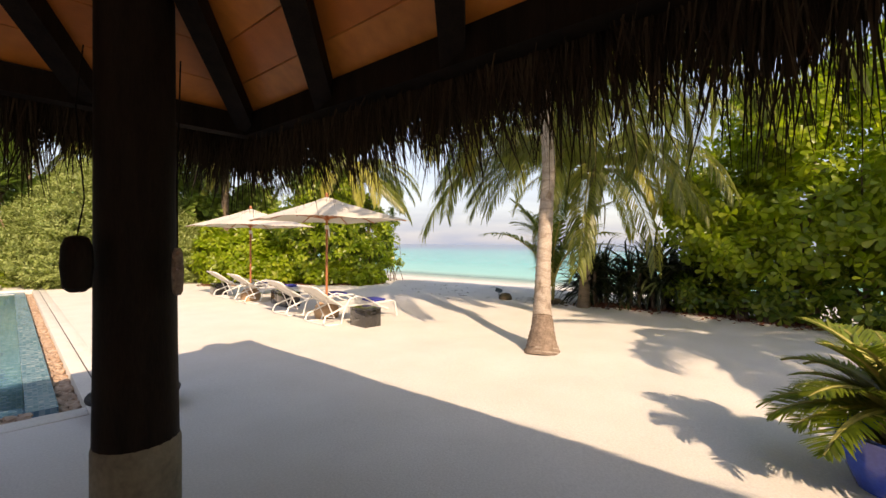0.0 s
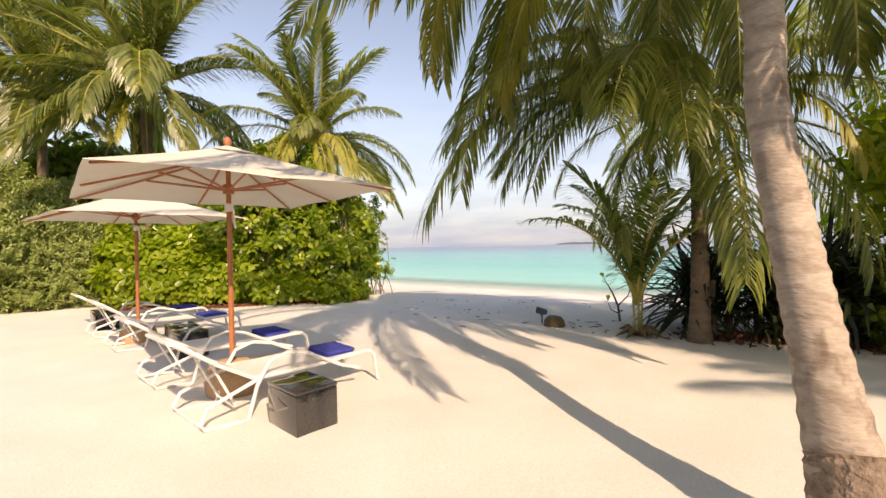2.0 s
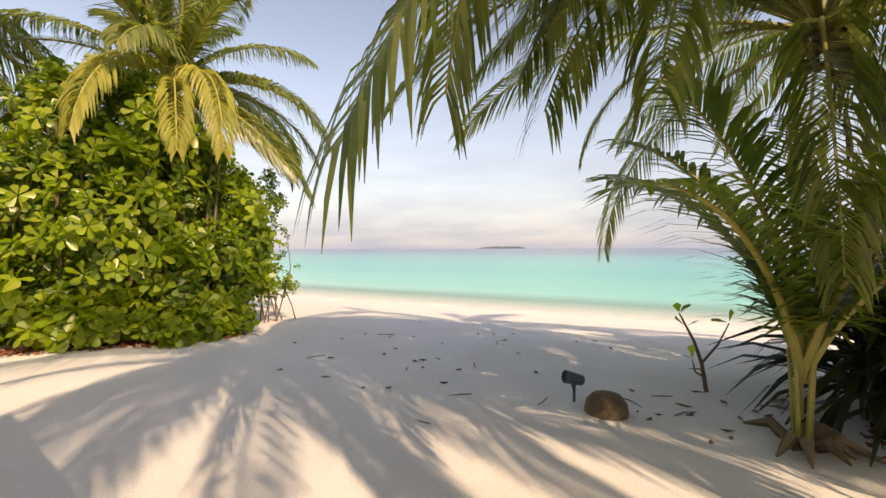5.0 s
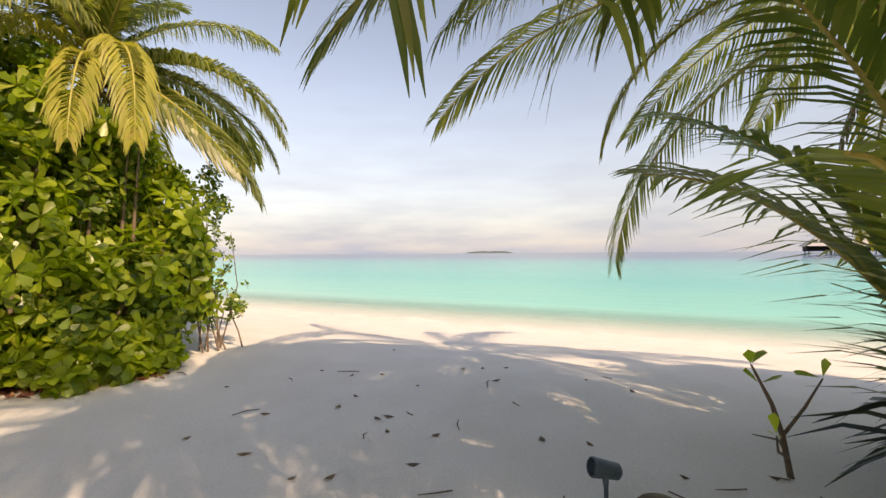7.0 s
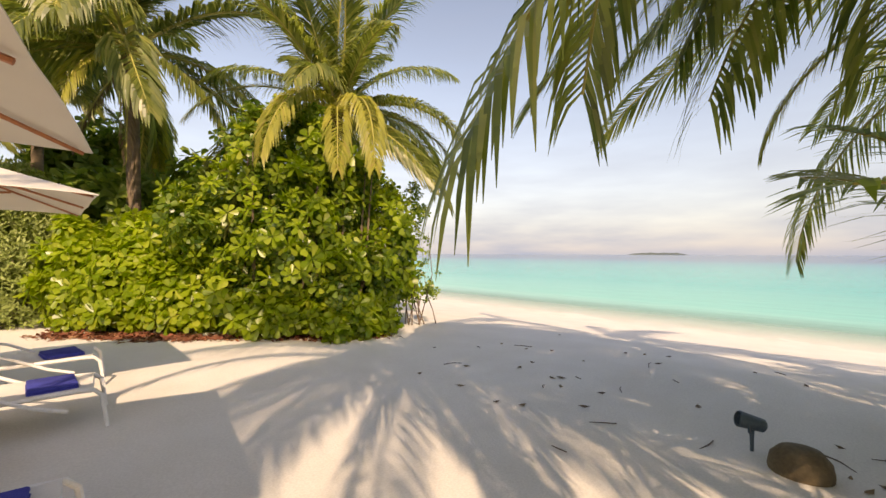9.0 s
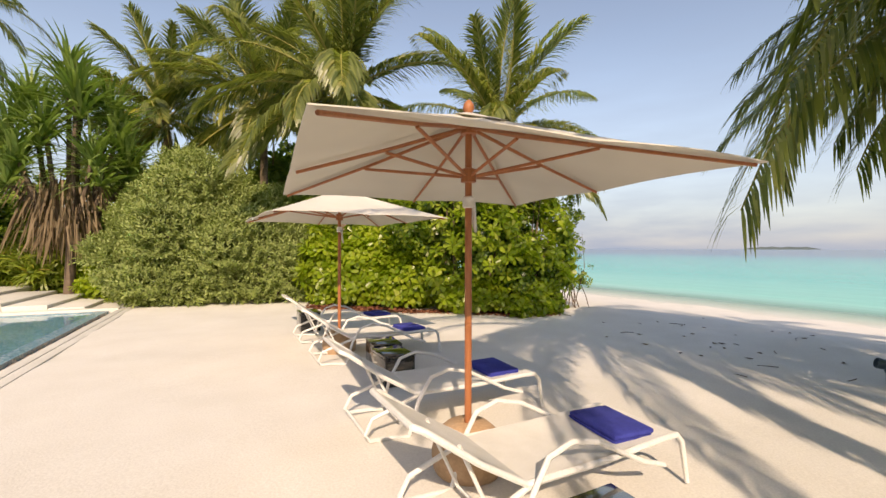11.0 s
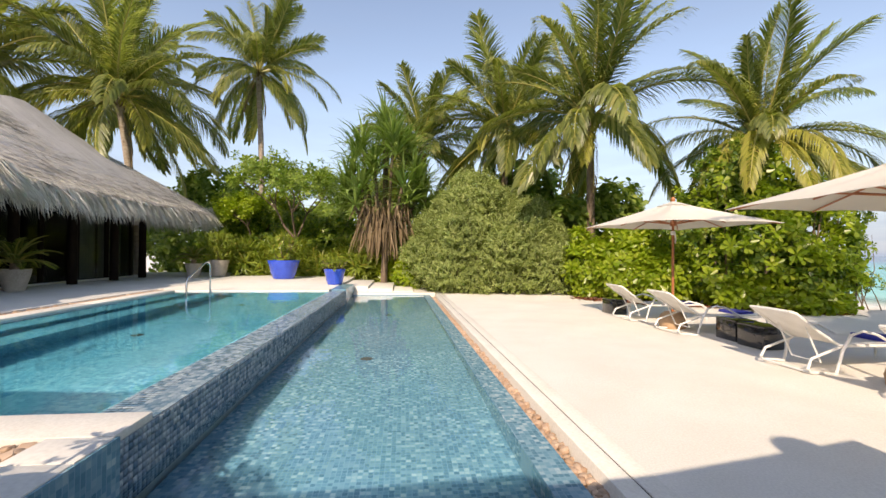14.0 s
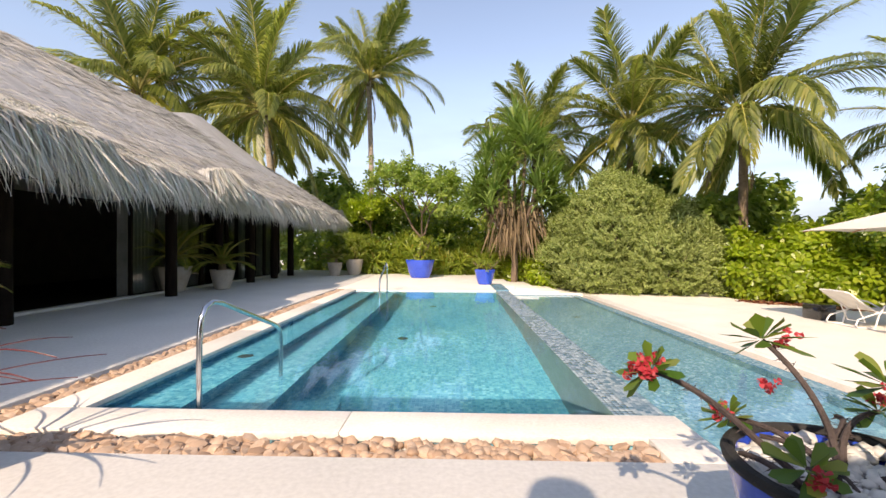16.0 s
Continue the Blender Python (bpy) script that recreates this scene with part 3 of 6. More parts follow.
g.box(-7.45, -7.13, 8.70, 19.42, -0.4, DZ - 0.09)
solid("cobble_channel", g, DECK, "shallow cement channel that holds cobbles", "channel")


def coping_run(x0, x1, y0, y1, n, along_x):
    for i in range(n):
        g = Geo()
        if along_x:
            a, b = x0 + (x1 - x0) * i / n, x0 + (x1 - x0) * (i + 1) / n
            g.box(a + 0.0015, b - 0.0015, y0, y1, DZ - 0.06, DZ + 0.004, 0.008)
        else:
            a, b = y0 + (y1 - y0) * i / n, y0 + (y1 - y0) * (i + 1) / n
            g.box(x0, x1, a + 0.0015, b - 0.0015, DZ - 0.06, DZ + 0.004, 0.008)
        part("coping_slab", g, COPING, coping)


coping = thing("pool_coping", (0, 0, 0), "cream stone coping round the main pool", "coping", kind="structure")
coping_run(-7.13, -1.85, 8.70, 9.11, 2, True)
coping_run(-7.13, -6.75, 9.12, 19.02, 3, False)
coping_run(-7.13, -2.3, 19.03, 19.42, 2, True)

# main pool shell
g = Geo()
g.box(-7.12, -1.85, 8.72, 19.40, -1.5, -1.1)
g.box(-7.12, -6.75, 8.72, 19.40, -1.1, DZ - 0.065)
g.box(-6.75, -2.3, 8.72, 9.11, -1.1, DZ - 0.065)
g.box(-6.75, -2.3, 19.03, 19.40, -1.1, DZ - 0.065)
solid("pool_shell", g, TILE_DEEP, "aqua mosaic shell of the main pool", "pool", smooth=False)
# bench and steps in the pool
g = Geo()
g.box(-6.75, -6.15, 9.11, 19.03, -1.1, 0.06)
g.box(-6.15, -5.5, 9.11, 19.03, -1.1, -0.28)
g.box(-5.5, -4.9, 9.11, 10.3, -1.1, -0.6)
solid("pool_steps", g, TILE_DEEP, "tiled underwater steps and bench", "pool steps", smooth=False)
g = Geo()
g.box(-2.3, -1.85, 8.72, 19.42, -1.1, DZ - 0.05)
solid("wall_pool_overflow", g, GROUT, "mosaic overflow wall between the two pools", "pool wall", smooth=False)
g = Geo()
g.add([(-6.75, 9.11, DZ - 0.035), (-2.3, 9.11, DZ - 0.035), (-2.3, 19.03, DZ - 0.035), (-6.75, 19.03, DZ - 0.035)], [(0, 1, 2, 3)])
solid("water_main_pool", g, WATER_DEEP, "clear aqua swimming pool water", "pool water").visible_shadow = False

for x, y, z in ((-6.42, 11.2, 0.06), (-4.6, 13.6, -1.1), (-4.2, 17.2, -1.1), (-0.6, 12.5, -0.42), (-0.4, 16.8, -0.42)):
    g = Geo()
    g.lathe([(0.09, 0.0), (0.10, 0.006), (0.085, 0.014), (0.03, 0.016)], 18, (x, y, z))
    tagged(part("pool_drain", g, SLOT, None), "dark round drain cover on the pool floor", "drain", "pool drains")

# spill pool
g = Geo()
g.box(-1.83, 1.12, 7.36, 21.30, -0.75, -0.42)
g.box(-1.83, 0.70, 7.36, 7.60, -0.42, -0.012)
g.box(-1.83, 0.70, 21.06, 21.30, -0.42, -0.012)
g.add(*(lambda e: (e.v, e.f))(askew(Geo().box(0.74, 0.98, 7.36, 21.30, -0.42, -0.012))))
solid("spill_pool_shell", g, TILE_LOW, "pale blue mosaic shell of the lower pool", "pool", smooth=False)
g = Geo()
g.box(-1.90, -1.83, 3.6, 8.72, -0.6, DZ - 0.01)
g.box(-2.3, -1.83, 19.42, 21.6, -0.6, DZ - 0.01)
solid("wall_spill_pool_side", g, TILE_LOW, "mosaic retaining wall beside the lower pool", "pool wall", smooth=False)
g = Geo()
g.add([(-1.83, 7.6, -0.022), (0.937, 7.6, -0.022), (0.695, 21.06, -0.022), (-1.83, 21.06, -0.022)], [(0, 1, 2, 3)])
solid("water_spill_pool", g, WATER_LOW, "clear shallow water of the lower pool", "pool water").visible_shadow = False
# cobble bed and kerb beside the spill pool
g = Geo()
g.box(0.985, 1.16, 7.08, 21.3, -0.4, -0.145)
askew(g)
g.box(-1.83, 1.16, 7.08, 7.355, -0.4, -0.07)
solid("cobble_bed", g, DECK, "cement bed that holds cobbles beside the lower pool", "channel")
g = Geo()
g.box(1.165, 1.325, 6.84, 21.6, -0.3, 0.012, 0.006)
g.box(1.341, 1.50, 6.84, 21.6, -0.3, 0.012, 0.006)
askew(g)
g.box(-1.83, 1.37, 6.84, 7.075, -0.3, 0.012, 0.006)
kerb = solid("kerb", g, COPING, "cream cement kerb with a drain slot beside the cobbles", "kerb")
g = Geo()
g.box(1.327, 1.339, 6.84, 21.6, -0.3, 0.003)
askew(g)
part("drain_slot", g, SLOT, kerb, "dark drain slot")
# broad steps down from the far terrace
for i, (x0, x1, z) in enumerate(((-2.28, -1.32, 0.27), (-1.31, -0.42, 0.18), (-0.41, 0.35, 0.09))):
    g = Geo()
    g.box(x0, x1, 21.62, 25.2 - 0.3 * i, -0.3, z, 0.012)
    solid("step", g, DECK, "broad low cement step beside the pool", "step", "terrace steps")
g = Geo()
g.box(-1.82, 1.15, 21.31, 21.6, -0.3, 0.05, 0.01)
solid("kerb_pool_end", g, COPING, "cream cement edge at the lower pool's end", "kerb")


# ---- palms ----
def frond_mesh(name, e0, bend, length, leaf, pairs, material, seed, hang=0.9, tip_leaf=0.45, width=0.04, sway_most=0.25, forward=0.0):
    """A pinnate leaf that leaves the origin along +x at e0 degrees and arches over; leaflets hang by their weight."""
    rng = np.random.default_rng(seed)
    n = 26
    pts, p = [], Vector((0, 0, 0))
    sway = rng.uniform(-sway_most, sway_most)
    for i in range(n + 1):
        s = i / n
        a = math.radians(e0 - bend * s ** 1.25)
        yaw = sway * s * s
        pts.append((p.copy(), Vector((math.cos(a) * math.cos(yaw), math.cos(a) * math.sin(yaw), math.sin(a)))))
        p = p + pts[-1][1] * length / n
    g = Geo()
    g.tube([q for q, _ in pts[::2]], [0.035 * (1 - 0.9 * i / (n / 2)) + 0.004 for i in range(n // 2 + 1)], 5, slot=0)
    vs, fs = [], []
    for k in range(pairs):
        s = 0.14 + 0.86 * (k + 0.5) / pairs
        i = min(int(s * n), n - 1)
        q, t = pts[i][0].lerp(pts[i + 1][0], s * n - i), pts[i][1]
        side = t.cross(Vector((0, 0, 1)))
        side = side.normalized() if side.length > 0.05 else Vector((0, 1, 0))
        size = leaf * (0.55 + 0.45 * math.sin(math.pi * min(1, 0.15 + s * 0.75))) * (1.0 if s < 0.8 else 1.0 - (1 - tip_leaf) * (s - 0.8) / 0.2)
        for sg in (-1, 1):
            if rng.random() < 0.04:
                continue
            l = size * rng.uniform(0.85, 1.1)
            up = side.cross(t) * 0.12
            d = (t * (0.42 + forward + 0.5 * s) + side * sg * (0.85 - 0.3 * forward) + up * (1 + 2.5 * forward) + Vector(rng.normal(scale=0.07, size=3))).normalized()
            h = hang * rng.uniform(0.75, 1.2)
            d2 = (d * (1 - 0.35 * h) + Vector((0, 0, -0.75 * h))).normalized()
            d3 = (d2 + Vector((0, 0, -0.8 * h))).normalized()
            w = d.cross(Vector((0, 0, 1)))
            w = (w.normalized() if w.length > 0.05 else t.copy()) * width * 0.5
            tilt = Vector((0, 0, 1)).cross(w).normalized() * width * 0.3 * sg
            w = w + tilt
            p0, p1 = q, q + d * l * 0.33
            p2 = p1 + d2 * l * 0.36
            p3 = p2 + d3 * l * 0.31
            o = len(vs)
            vs += [p0 + w * 0.5, p0 - w * 0.5, p1 + w, p1 - w, p2 + w * 0.75, p2 - w * 0.75, p3 + w * 0.08, p3 - w * 0.08]
            fs += [(o, o + 1, o + 3, o + 2), (o + 2, o + 3, o + 5, o + 4), (o + 4, o + 5, o + 7, o + 6)]
    g.add(vs, fs, 1)
    me = g.mesh(name, [RACHIS, material], False)
    return me


SHAPES = ((84, 26), (69, 44), (52, 66), (31, 84), (6, 78), (-26, 50))
FRONDS = [[frond_mesh("frond", e, b, 4.0, 0.95, 96, FROND, 10 * i + k, 0.42 + 0.15 * i, 0.5, 0.044, 0.25, 0.3) for k in range(3)] for i, (e, b) in enumerate(SHAPES)]
YELLOWS = [frond_mesh("old_frond", e, b, 3.4, 0.70, 70, FROND_YELLOW, 90 + i, 0.75, 0.5, 0.034, 0.25, 0.3) for i, (e, b) in enumerate(((10, 95), (-15, 65)))]
LONG = [frond_mesh("long_frond", e, b, 5.8, 0.95, 118, FROND, 200 + i, 1.0, 0.65, 0.027, 0.25, 0.2) for i, (e, b) in enumerate(((27, 92), (18, 84), (48, 100), (5, 82), (64, 85)))]
REACH = frond_mesh("long_frond", 20, 91, 6.5, 1.0, 108, FROND, 260, 0.85, 0.8, 0.030, 0.0)
HANG = frond_mesh("hanging_frond", 15, 100, 4.2, 0.85, 120, FROND, 270, 0.6, 0.5, 0.028, 0.2, 0.3)
LONGYELLOW = [frond_mesh("long_old_frond", e, b, 4.6, 0.80, 96, FROND_YELLOW, 230 + i, 1.0, 0.5, 0.033, 0.25, 0.25) for i, (e, b) in enumerate(((12, 92), (-12, 66)))]

DEADS = [frond_mesh("dead_frond", e, 30, 3.0, 0.45, 44, DEADLEAF, 280 + i, 1.3, 0.5, 0.03, 0.3) for i, e in enumerate((-52, -68))]


def palm_trunk(pts, r0, r1, flare, seed, rings=0.11):
    """A ringed tapering trunk through smooth points."""
    rng = np.random.default_rng(seed)
    pts = [Vector(p) for p in pts]
    path = []
    for i in range(len(pts) - 1):
        a, b, c, d = pts[max(i - 1, 0)], pts[i], pts[i + 1], pts[min(i + 2, len(pts) - 1)]
        m = max(4, int((c - b).length / rings * 2))
        for k in range(m):
            u = k / m
            path.append(0.5 * ((2 * b) + (c - a) * u + (2 * a - 5 * b + 4 * c - d) * u * u + (3 * b - a - 3 * c + d) * u ** 3))
    path.append(pts[-1])
    n = len(path)
    radii = []
    for i in range(n):
        u = i / (n - 1)
        h = (path[i] - path[0]).length
        radii.append((r0 + (r1 - r0) * u + flare * math.exp(-h / 0.34)) * (1 + (0.045 if i % 2 else -0.02) + rng.uniform(-0.015, 0.015)))
    return Geo().tube(path, radii, 14)


def palm(at, crown, r0, r1, flare, label, seed, count=20, yellow=3, scale=1.0, bark=BARK, long=False, extra=(), lean=None, group="", low=0.0, dead=2, via=()):
    rng = np.random.default_rng(seed)
    t = thing("palm_tree", at, label, "palm tree", group)
    base, top = Vector(at), Vector(crown)
    rel = top - base
    bend = lean or (0, 0)
    pts = [(0, 0, -0.06), (rel.x * 0.12 + bend[0] * 0.5, rel.y * 0.12 + bend[1] * 0.5, rel.z * 0.3), (rel.x * 0.5 + bend[0], rel.y * 0.5 + bend[1], rel.z * 0.68), tuple(rel)]
    foot_path = [(0, 0, -0.06), (rel.x * 0.012, rel.y * 0.012, 0.25), (rel.x * 0.03 + bend[0] * 0.12, rel.y * 0.03 + bend[1] * 0.12, 0.52)]
    if via:
        pts = [(0, 0, -0.06), *via, tuple(rel)]
        foot_path = [(0, 0, -0.06), (via[0][0] * 0.22, via[0][1] * 0.22, 0.25), (via[0][0] * 0.48, via[0][1] * 0.48, 0.52)]
    part("trunk", palm_trunk(pts, r0, r1, flare, seed), bark, t)
    if flare > 0.15:
        foot = palm_trunk(foot_path, r0 + 0.006, r0 + 0.001, flare * 1.05, seed + 1, 0.06)
        foot.v = [(x * (1 + 0.10 * noise.noise((x * 9, y * 9, z * 7))), y * (1 + 0.10 * noise.noise((x * 9 + 4, y * 9, z * 7))), z) for x, y, z in foot.v]
        part("root_flare", foot, BARKFOOT, t, "rough brown root mat")
    g = Geo()
    for i in range(26):
        a, e = rng.uniform(0, 6.283), rng.uniform(-0.5, 0.9)
        s = Vector((math.cos(a), math.sin(a), 0))
        p = rel + s * r1 * 0.8 + Vector((0, 0, -rng.uniform(0, 0.5)))
        g.tube([p, p + s * 0.16 + Vector((0, 0, 0.12 * e)), p + s * 0.3 + Vector((0, 0, 0.3 * e))], [0.05, 0.035, 0.012], 5)
    part("crown_fibre", g, DEADLEAF, t, "brown fibrous leaf bases")
    seta, olds = (FRONDS, YELLOWS) if not long else (None, LONGYELLOW)
    for i in range(count):
        u = i / max(count - 1, 1)
        a = i * 137.5 + rng.uniform(-14, 14) + seed * 31
        k = rng.uniform(0.85, 1.12) * scale
        if long:
            me = LONG[(4, 2, 0, 1, 3)[min(int(u * 5), 4)]]
        else:
            me = seta[min(int(u * 6), 5)][i % 3]
        part("frond", me, None, t, "", Matrix.Translation(rel) @ pose(0, 0, 0, rng.uniform(-28, 28), rng.uniform(-13, 13) - low * u, a) @ Matrix.Diagonal((k, k, k, 1)))
    for i in range(yellow):
        a = i * (360 / max(yellow, 1)) + rng.uniform(-25, 25) + seed * 47
        k = rng.uniform(0.8, 1.05) * scale
        part("old_frond", olds[i % 2], None, t, "yellowing drooping frond", Matrix.Translation(rel) @ pose(0, 0, 0, 0, 0, a) @ Matrix.Diagonal((k, k, k, 1)))
    for i in range(dead):
        k = rng.uniform(0.55, 0.8) * scale
        part("dead_frond", DEADS[i % 2], None, t, "dry brown hanging frond", Matrix.Translation(rel + Vector((0, 0, -0.15))) @ pose(0, 0, 0, 0, 0, i * 360 / dead + rng.uniform(-40, 40) + seed * 17) @ Matrix.Diagonal((k, k, k, 1)))
    for me, a, tilt, k in extra:
        part("frond", me, None, t, "", Matrix.Translation(rel) @ pose(0, 0, 0, 0, tilt, a) @ Matrix.Diagonal((k, k, k, 1)))
    return t


# the tall palm on the open sand, and its neighbours at the water side
palm((6.62, 5.13, 0.0), (7.8, 6.0, 5.9), 0.124, 0.105, 0.17, "tall coconut palm with a pale ringed trunk on open sand", 3, 30, 4, 0.9, BARK, True,
     ((LONGYELLOW[1], 118, -4, 0.8), (LONGYELLOW[0], 95, 10, 0.9), (HANG, 88, 10, 1.0), (HANG, 68, 14, 1.05), (HANG, 45, 12, 1.0), (HANG, 24, 16, 1.05), (HANG, 5, 12, 1.0), (HANG, -18, 16, 1.0), (HANG, -42, 12, 1.05), (HANG, -75, 14, 1.0), (HANG, 140, 8, 0.9), (LONG[3], 20, 14, 0.9), (LONG[3], -30, 14, 0.9)), via=((0.36, 0.22, 1.05), (0.85, 0.46, 2.4), (0.97, 0.51, 3.3)))
palm((11.5, 6.92, 0.0), (13.22, 7.45, 3.95), 0.13, 0.11, 0.07, "leaning coconut palm with a brown trunk beside dark shrubs", 5, 18, 3, 0.85, BARKDARK, True,
     ((REACH, 158, 1.0, 1.0), (REACH, 185, -5, 0.85), (REACH, 160, -8, 0.92), (REACH, 168, -12, 0.9), (LONG[0], 144, 0, 0.78), (LONG[0], 151, 3, 0.8), (LONG[1], 147, 2, 0.74), (LONG[0], 155, -3, 0.82), (REACH, 149, -2, 0.72), (REACH, 153, 2, 0.74), (LONG[1], 159, 4, 0.8), (LONG[2], 205, 6, 0.9), (LONG[1], 222, 0, 0.95), (LONG[0], 240, 4, 0.9), (LONG[1], 190, 0, 0.9), (LONG[3], 200, 10, 0.8), (LONG[3], 228, 12, 0.8), (LONG[3], 172, 14, 0.7), (LONG[0], 140, -10, 0.9), (LONG[1], 146, -14, 0.9), (LONG[0], 151, -17, 0.85), (LONG[1], 135, -9, 0.85), (LONG[3], 143, -22, 0.9), (LONG[3], 131, -18, 0.9), (LONG[0], 127, -6, 0.85)), (-0.1, -0.1))
palm((7.4, 22.0, 0.0), (7.26, 21.85, 6.8), 0.17, 0.14, 0.12, "coconut palm with yellowing lower fronds behind the bushes", 7, 30, 4, 1.25, BARKDARK, group="palms behind the garden")
palm((5.0, 26.6, 0.0), (4.96, 26.5, 7.7), 0.17, 0.14, 0.1, "coconut palm with drooping lower fronds behind the hedge", 8, 30, 3, 1.25, BARKDARK, group="palms behind the garden")
palm((11.6, 19.6, 0.0), (11.5, 18.6, 5.2), 0.15, 0.12, 0.08, "coconut palm rising from the bushes above the beach", 9, 30, 1, 1.0, BARKDARK, group="palms behind the garden",
     extra=((LONGYELLOW[0], 262, 4, 0.95), (LONGYELLOW[0], 228, 2, 0.95), (LONGYELLOW[1], 247, -8, 0.9), (FRONDS[4][0], 320, 0, 0.95), (YELLOWS[0], 205, 0, 1.0)))
palm((-9.2, 34.5, 0.0), (-9.4, 33.9, 13.0), 0.2, 0.15, 0.1, "tall coconut palm with orange nuts beyond the house", 11, 31, 4, 1.35, BARK, group="palms behind the house")
palm((-13.0, 27.8, 0.0), (-13.2, 26.6, 8.6), 0.2, 0.15, 0.1, "coconut palm close behind the thatched roof", 12, 31, 3, 1.35, BARK, group="palms behind the house")
palm((-19.0, 26.5, 0.0), (-18.6, 25.3, 9.0), 0.2, 0.15, 0.1, "coconut palm showing above the thatched ridge", 13, 31, 4, 1.3, BARK, group="palms behind the house")
palm((-16.5, 33.0, 0.0), (-16.5, 32.6, 11.2), 0.2, 0.15, 0.1, "tall coconut palm far behind the house", 14, 31, 4, 1.35, BARK, group="palms behind the house")
palm((1.2, 30.5, 0.0), (1.0, 30.0, 7.5), 0.17, 0.13, 0.1, "coconut palm in the grove beyond the screwpine", 15, 30, 3, 1.2, BARKDARK, group="palms behind the garden")


palm((7.5, -4.4, 0.0), (7.5, -3.9, 5.6), 0.15, 0.12, 0.1, "coconut palm shading the sand beside the pavilion", 17, 26, 2, 1.0, BARK, group="palms beside the pavilion")
palm((9.8, -12.5, 0.0), (9.6, -12.0, 6.4), 0.15, 0.12, 0.1, "coconut palm behind the pavilion", 18, 20, 2, 1.0, BARK, group="palms beside the pavilion")


# a young stemless palm on the sand
def young_palm():
    t = thing("young_palm", (11.42, 7.82, 0.0), "young coconut palm with upright split fronds beside dark shrubs", "palm tree")
    g = Geo()
    rng = np.random.default_rng(4)
    for i in range(5):
        a = i * 1.26
        s = Vector((math.cos(a), math.sin(a), 0))
        g.tube([s * 0.05 + Vector((0, 0, -0.05)), s * 0.06 + Vector((0, 0, 0.25)), s * 0.09 + Vector((0, 0, 0.75))], [0.024, 0.019, 0.013], 6)
    part("stalk", g, RACHIS, t, "yellow-green leaf stalks")
    g = Geo()
    for i in range(14):
        a = rng.uniform(0, 6.28)
        s = Vector((math.cos(a), math.sin(a), 0))
        g.tube([s * 0.1, s * 0.22 + Vector((0, 0, 0.1)), s * rng.uniform(0.3, 0.5) + Vector((0, 0, 0.02))], [0.05, 0.05, 0.01], 5)
    part("dry_sheath", g, DEADLEAF, t, "dry brown sheaths")
    for i, (e, b, l) in enumerate(((86, 50, 2.9), (76, 70, 2.9), (70, 80, 2.8), (74, 62, 2.6), (82, 62, 3.0))):
        me = frond_mesh("young_frond", e, b, l, 0.8, 44, FROND_YOUNG, 300 + i, 0.4, 0.6, 0.05)
        for k in range(2):
            part("frond", me, None, t, "", Matrix.Translation((0, 0, 0.5)) @ pose(0, 0, 0, rng.uniform(-8, 8), 0, i * 72 + k * 121 + rng.uniform(-15, 15)) @ Matrix.Diagonal((0.95, 0.95, 0.95, 1)))


young_palm()

# ---- shrubs ----
RNG = np.random.default_rng(77)
ROS_BIG = rosette(9, 0.21, 0.10, 95, RNG)
ROS_MID = rosette(8, 0.15, 0.085, 95, RNG)
ROS_HUGE = rosette(8, 0.27, 0.14, 100, RNG)
SPRIG = sprig(9, 0.22, 0.075, RNG)
TUFT = blades(26, 1.15, 0.05, RNG, 0.75)
TUFT_SMALL = blades(14, 0.6, 0.05, RNG, 0.8)

BEACH_BLOBS = [(11.0, 16.6, 1.0, 1.0, 0.9, 1.1), (10.1, 17.0, 1.8, 1.2, 1.0, 1.3), (9.6, 17.6, 1.0, 1.2, 0.9, 1.1), (10.8, 16.9, 2.4, 0.9, 0.8, 1.0), (9.1, 18.0, 2.4, 1.2, 1.1, 1.2), (11.6, 16.6, 0.8, 0.6, 0.6, 0.9), (9.9, 17.4, 3.1, 1.0, 0.9, 0.8), (11.9, 16.4, 1.7, 0.45, 0.45, 0.7)]
BEACH_BLOBS += [(11.9, 16.6, 2.6, 0.4, 0.4, 0.5), (11.2, 16.5, 3.3, 0.4, 0.4, 0.45), (10.3, 16.8, 3.7, 0.4, 0.4, 0.5), (9.2, 17.4, 3.6, 0.45, 0.4, 0.5), (12.2, 16.5, 1.0, 0.35, 0.35, 0.4), (9.9, 17.3, 4.1, 0.8, 0.7, 0.8), (10.6, 17.0, 3.7, 0.6, 0.6, 0.7), (9.3, 17.7, 4.0, 0.7, 0.6, 0.7), (11.5, 16.7, 3.0, 0.5, 0.5, 0.6)]
bush("shrub", BEACH_BLOBS, 2300, ROS_MID, (0.75, 1.5), DEEPLEAF, "dark glossy broad-leaved shrub at the beach edge", "shrub", 21, inner=0.5)
# Brighter rosettes shifted to the sunward side, standing for its sunlit leaves.
bush("shrub", [(b[0] - 0.12, b[1] - 0.25, b[2], *b[3:]) for b in BEACH_BLOBS[:13]], 420, ROS_BIG, (0.9, 1.4), SCAEVOLA, "bright leaf rosettes standing for the sunlit side of a darker shrub", "shrub", 26)
bush("shrub", [(12.45, 16.35, 1.6, 0.5, 0.4, 0.8), (12.6, 16.3, 0.8, 0.45, 0.4, 0.6), (12.35, 16.4, 2.7, 0.4, 0.4, 0.7)], 130, ROS_MID, (0.5, 0.95), DEEPLEAF, "sparse trailing twigs with small leaves at the beach edge", "shrub", 27, 0.1, 0.2, wood=10, thick=0.016)
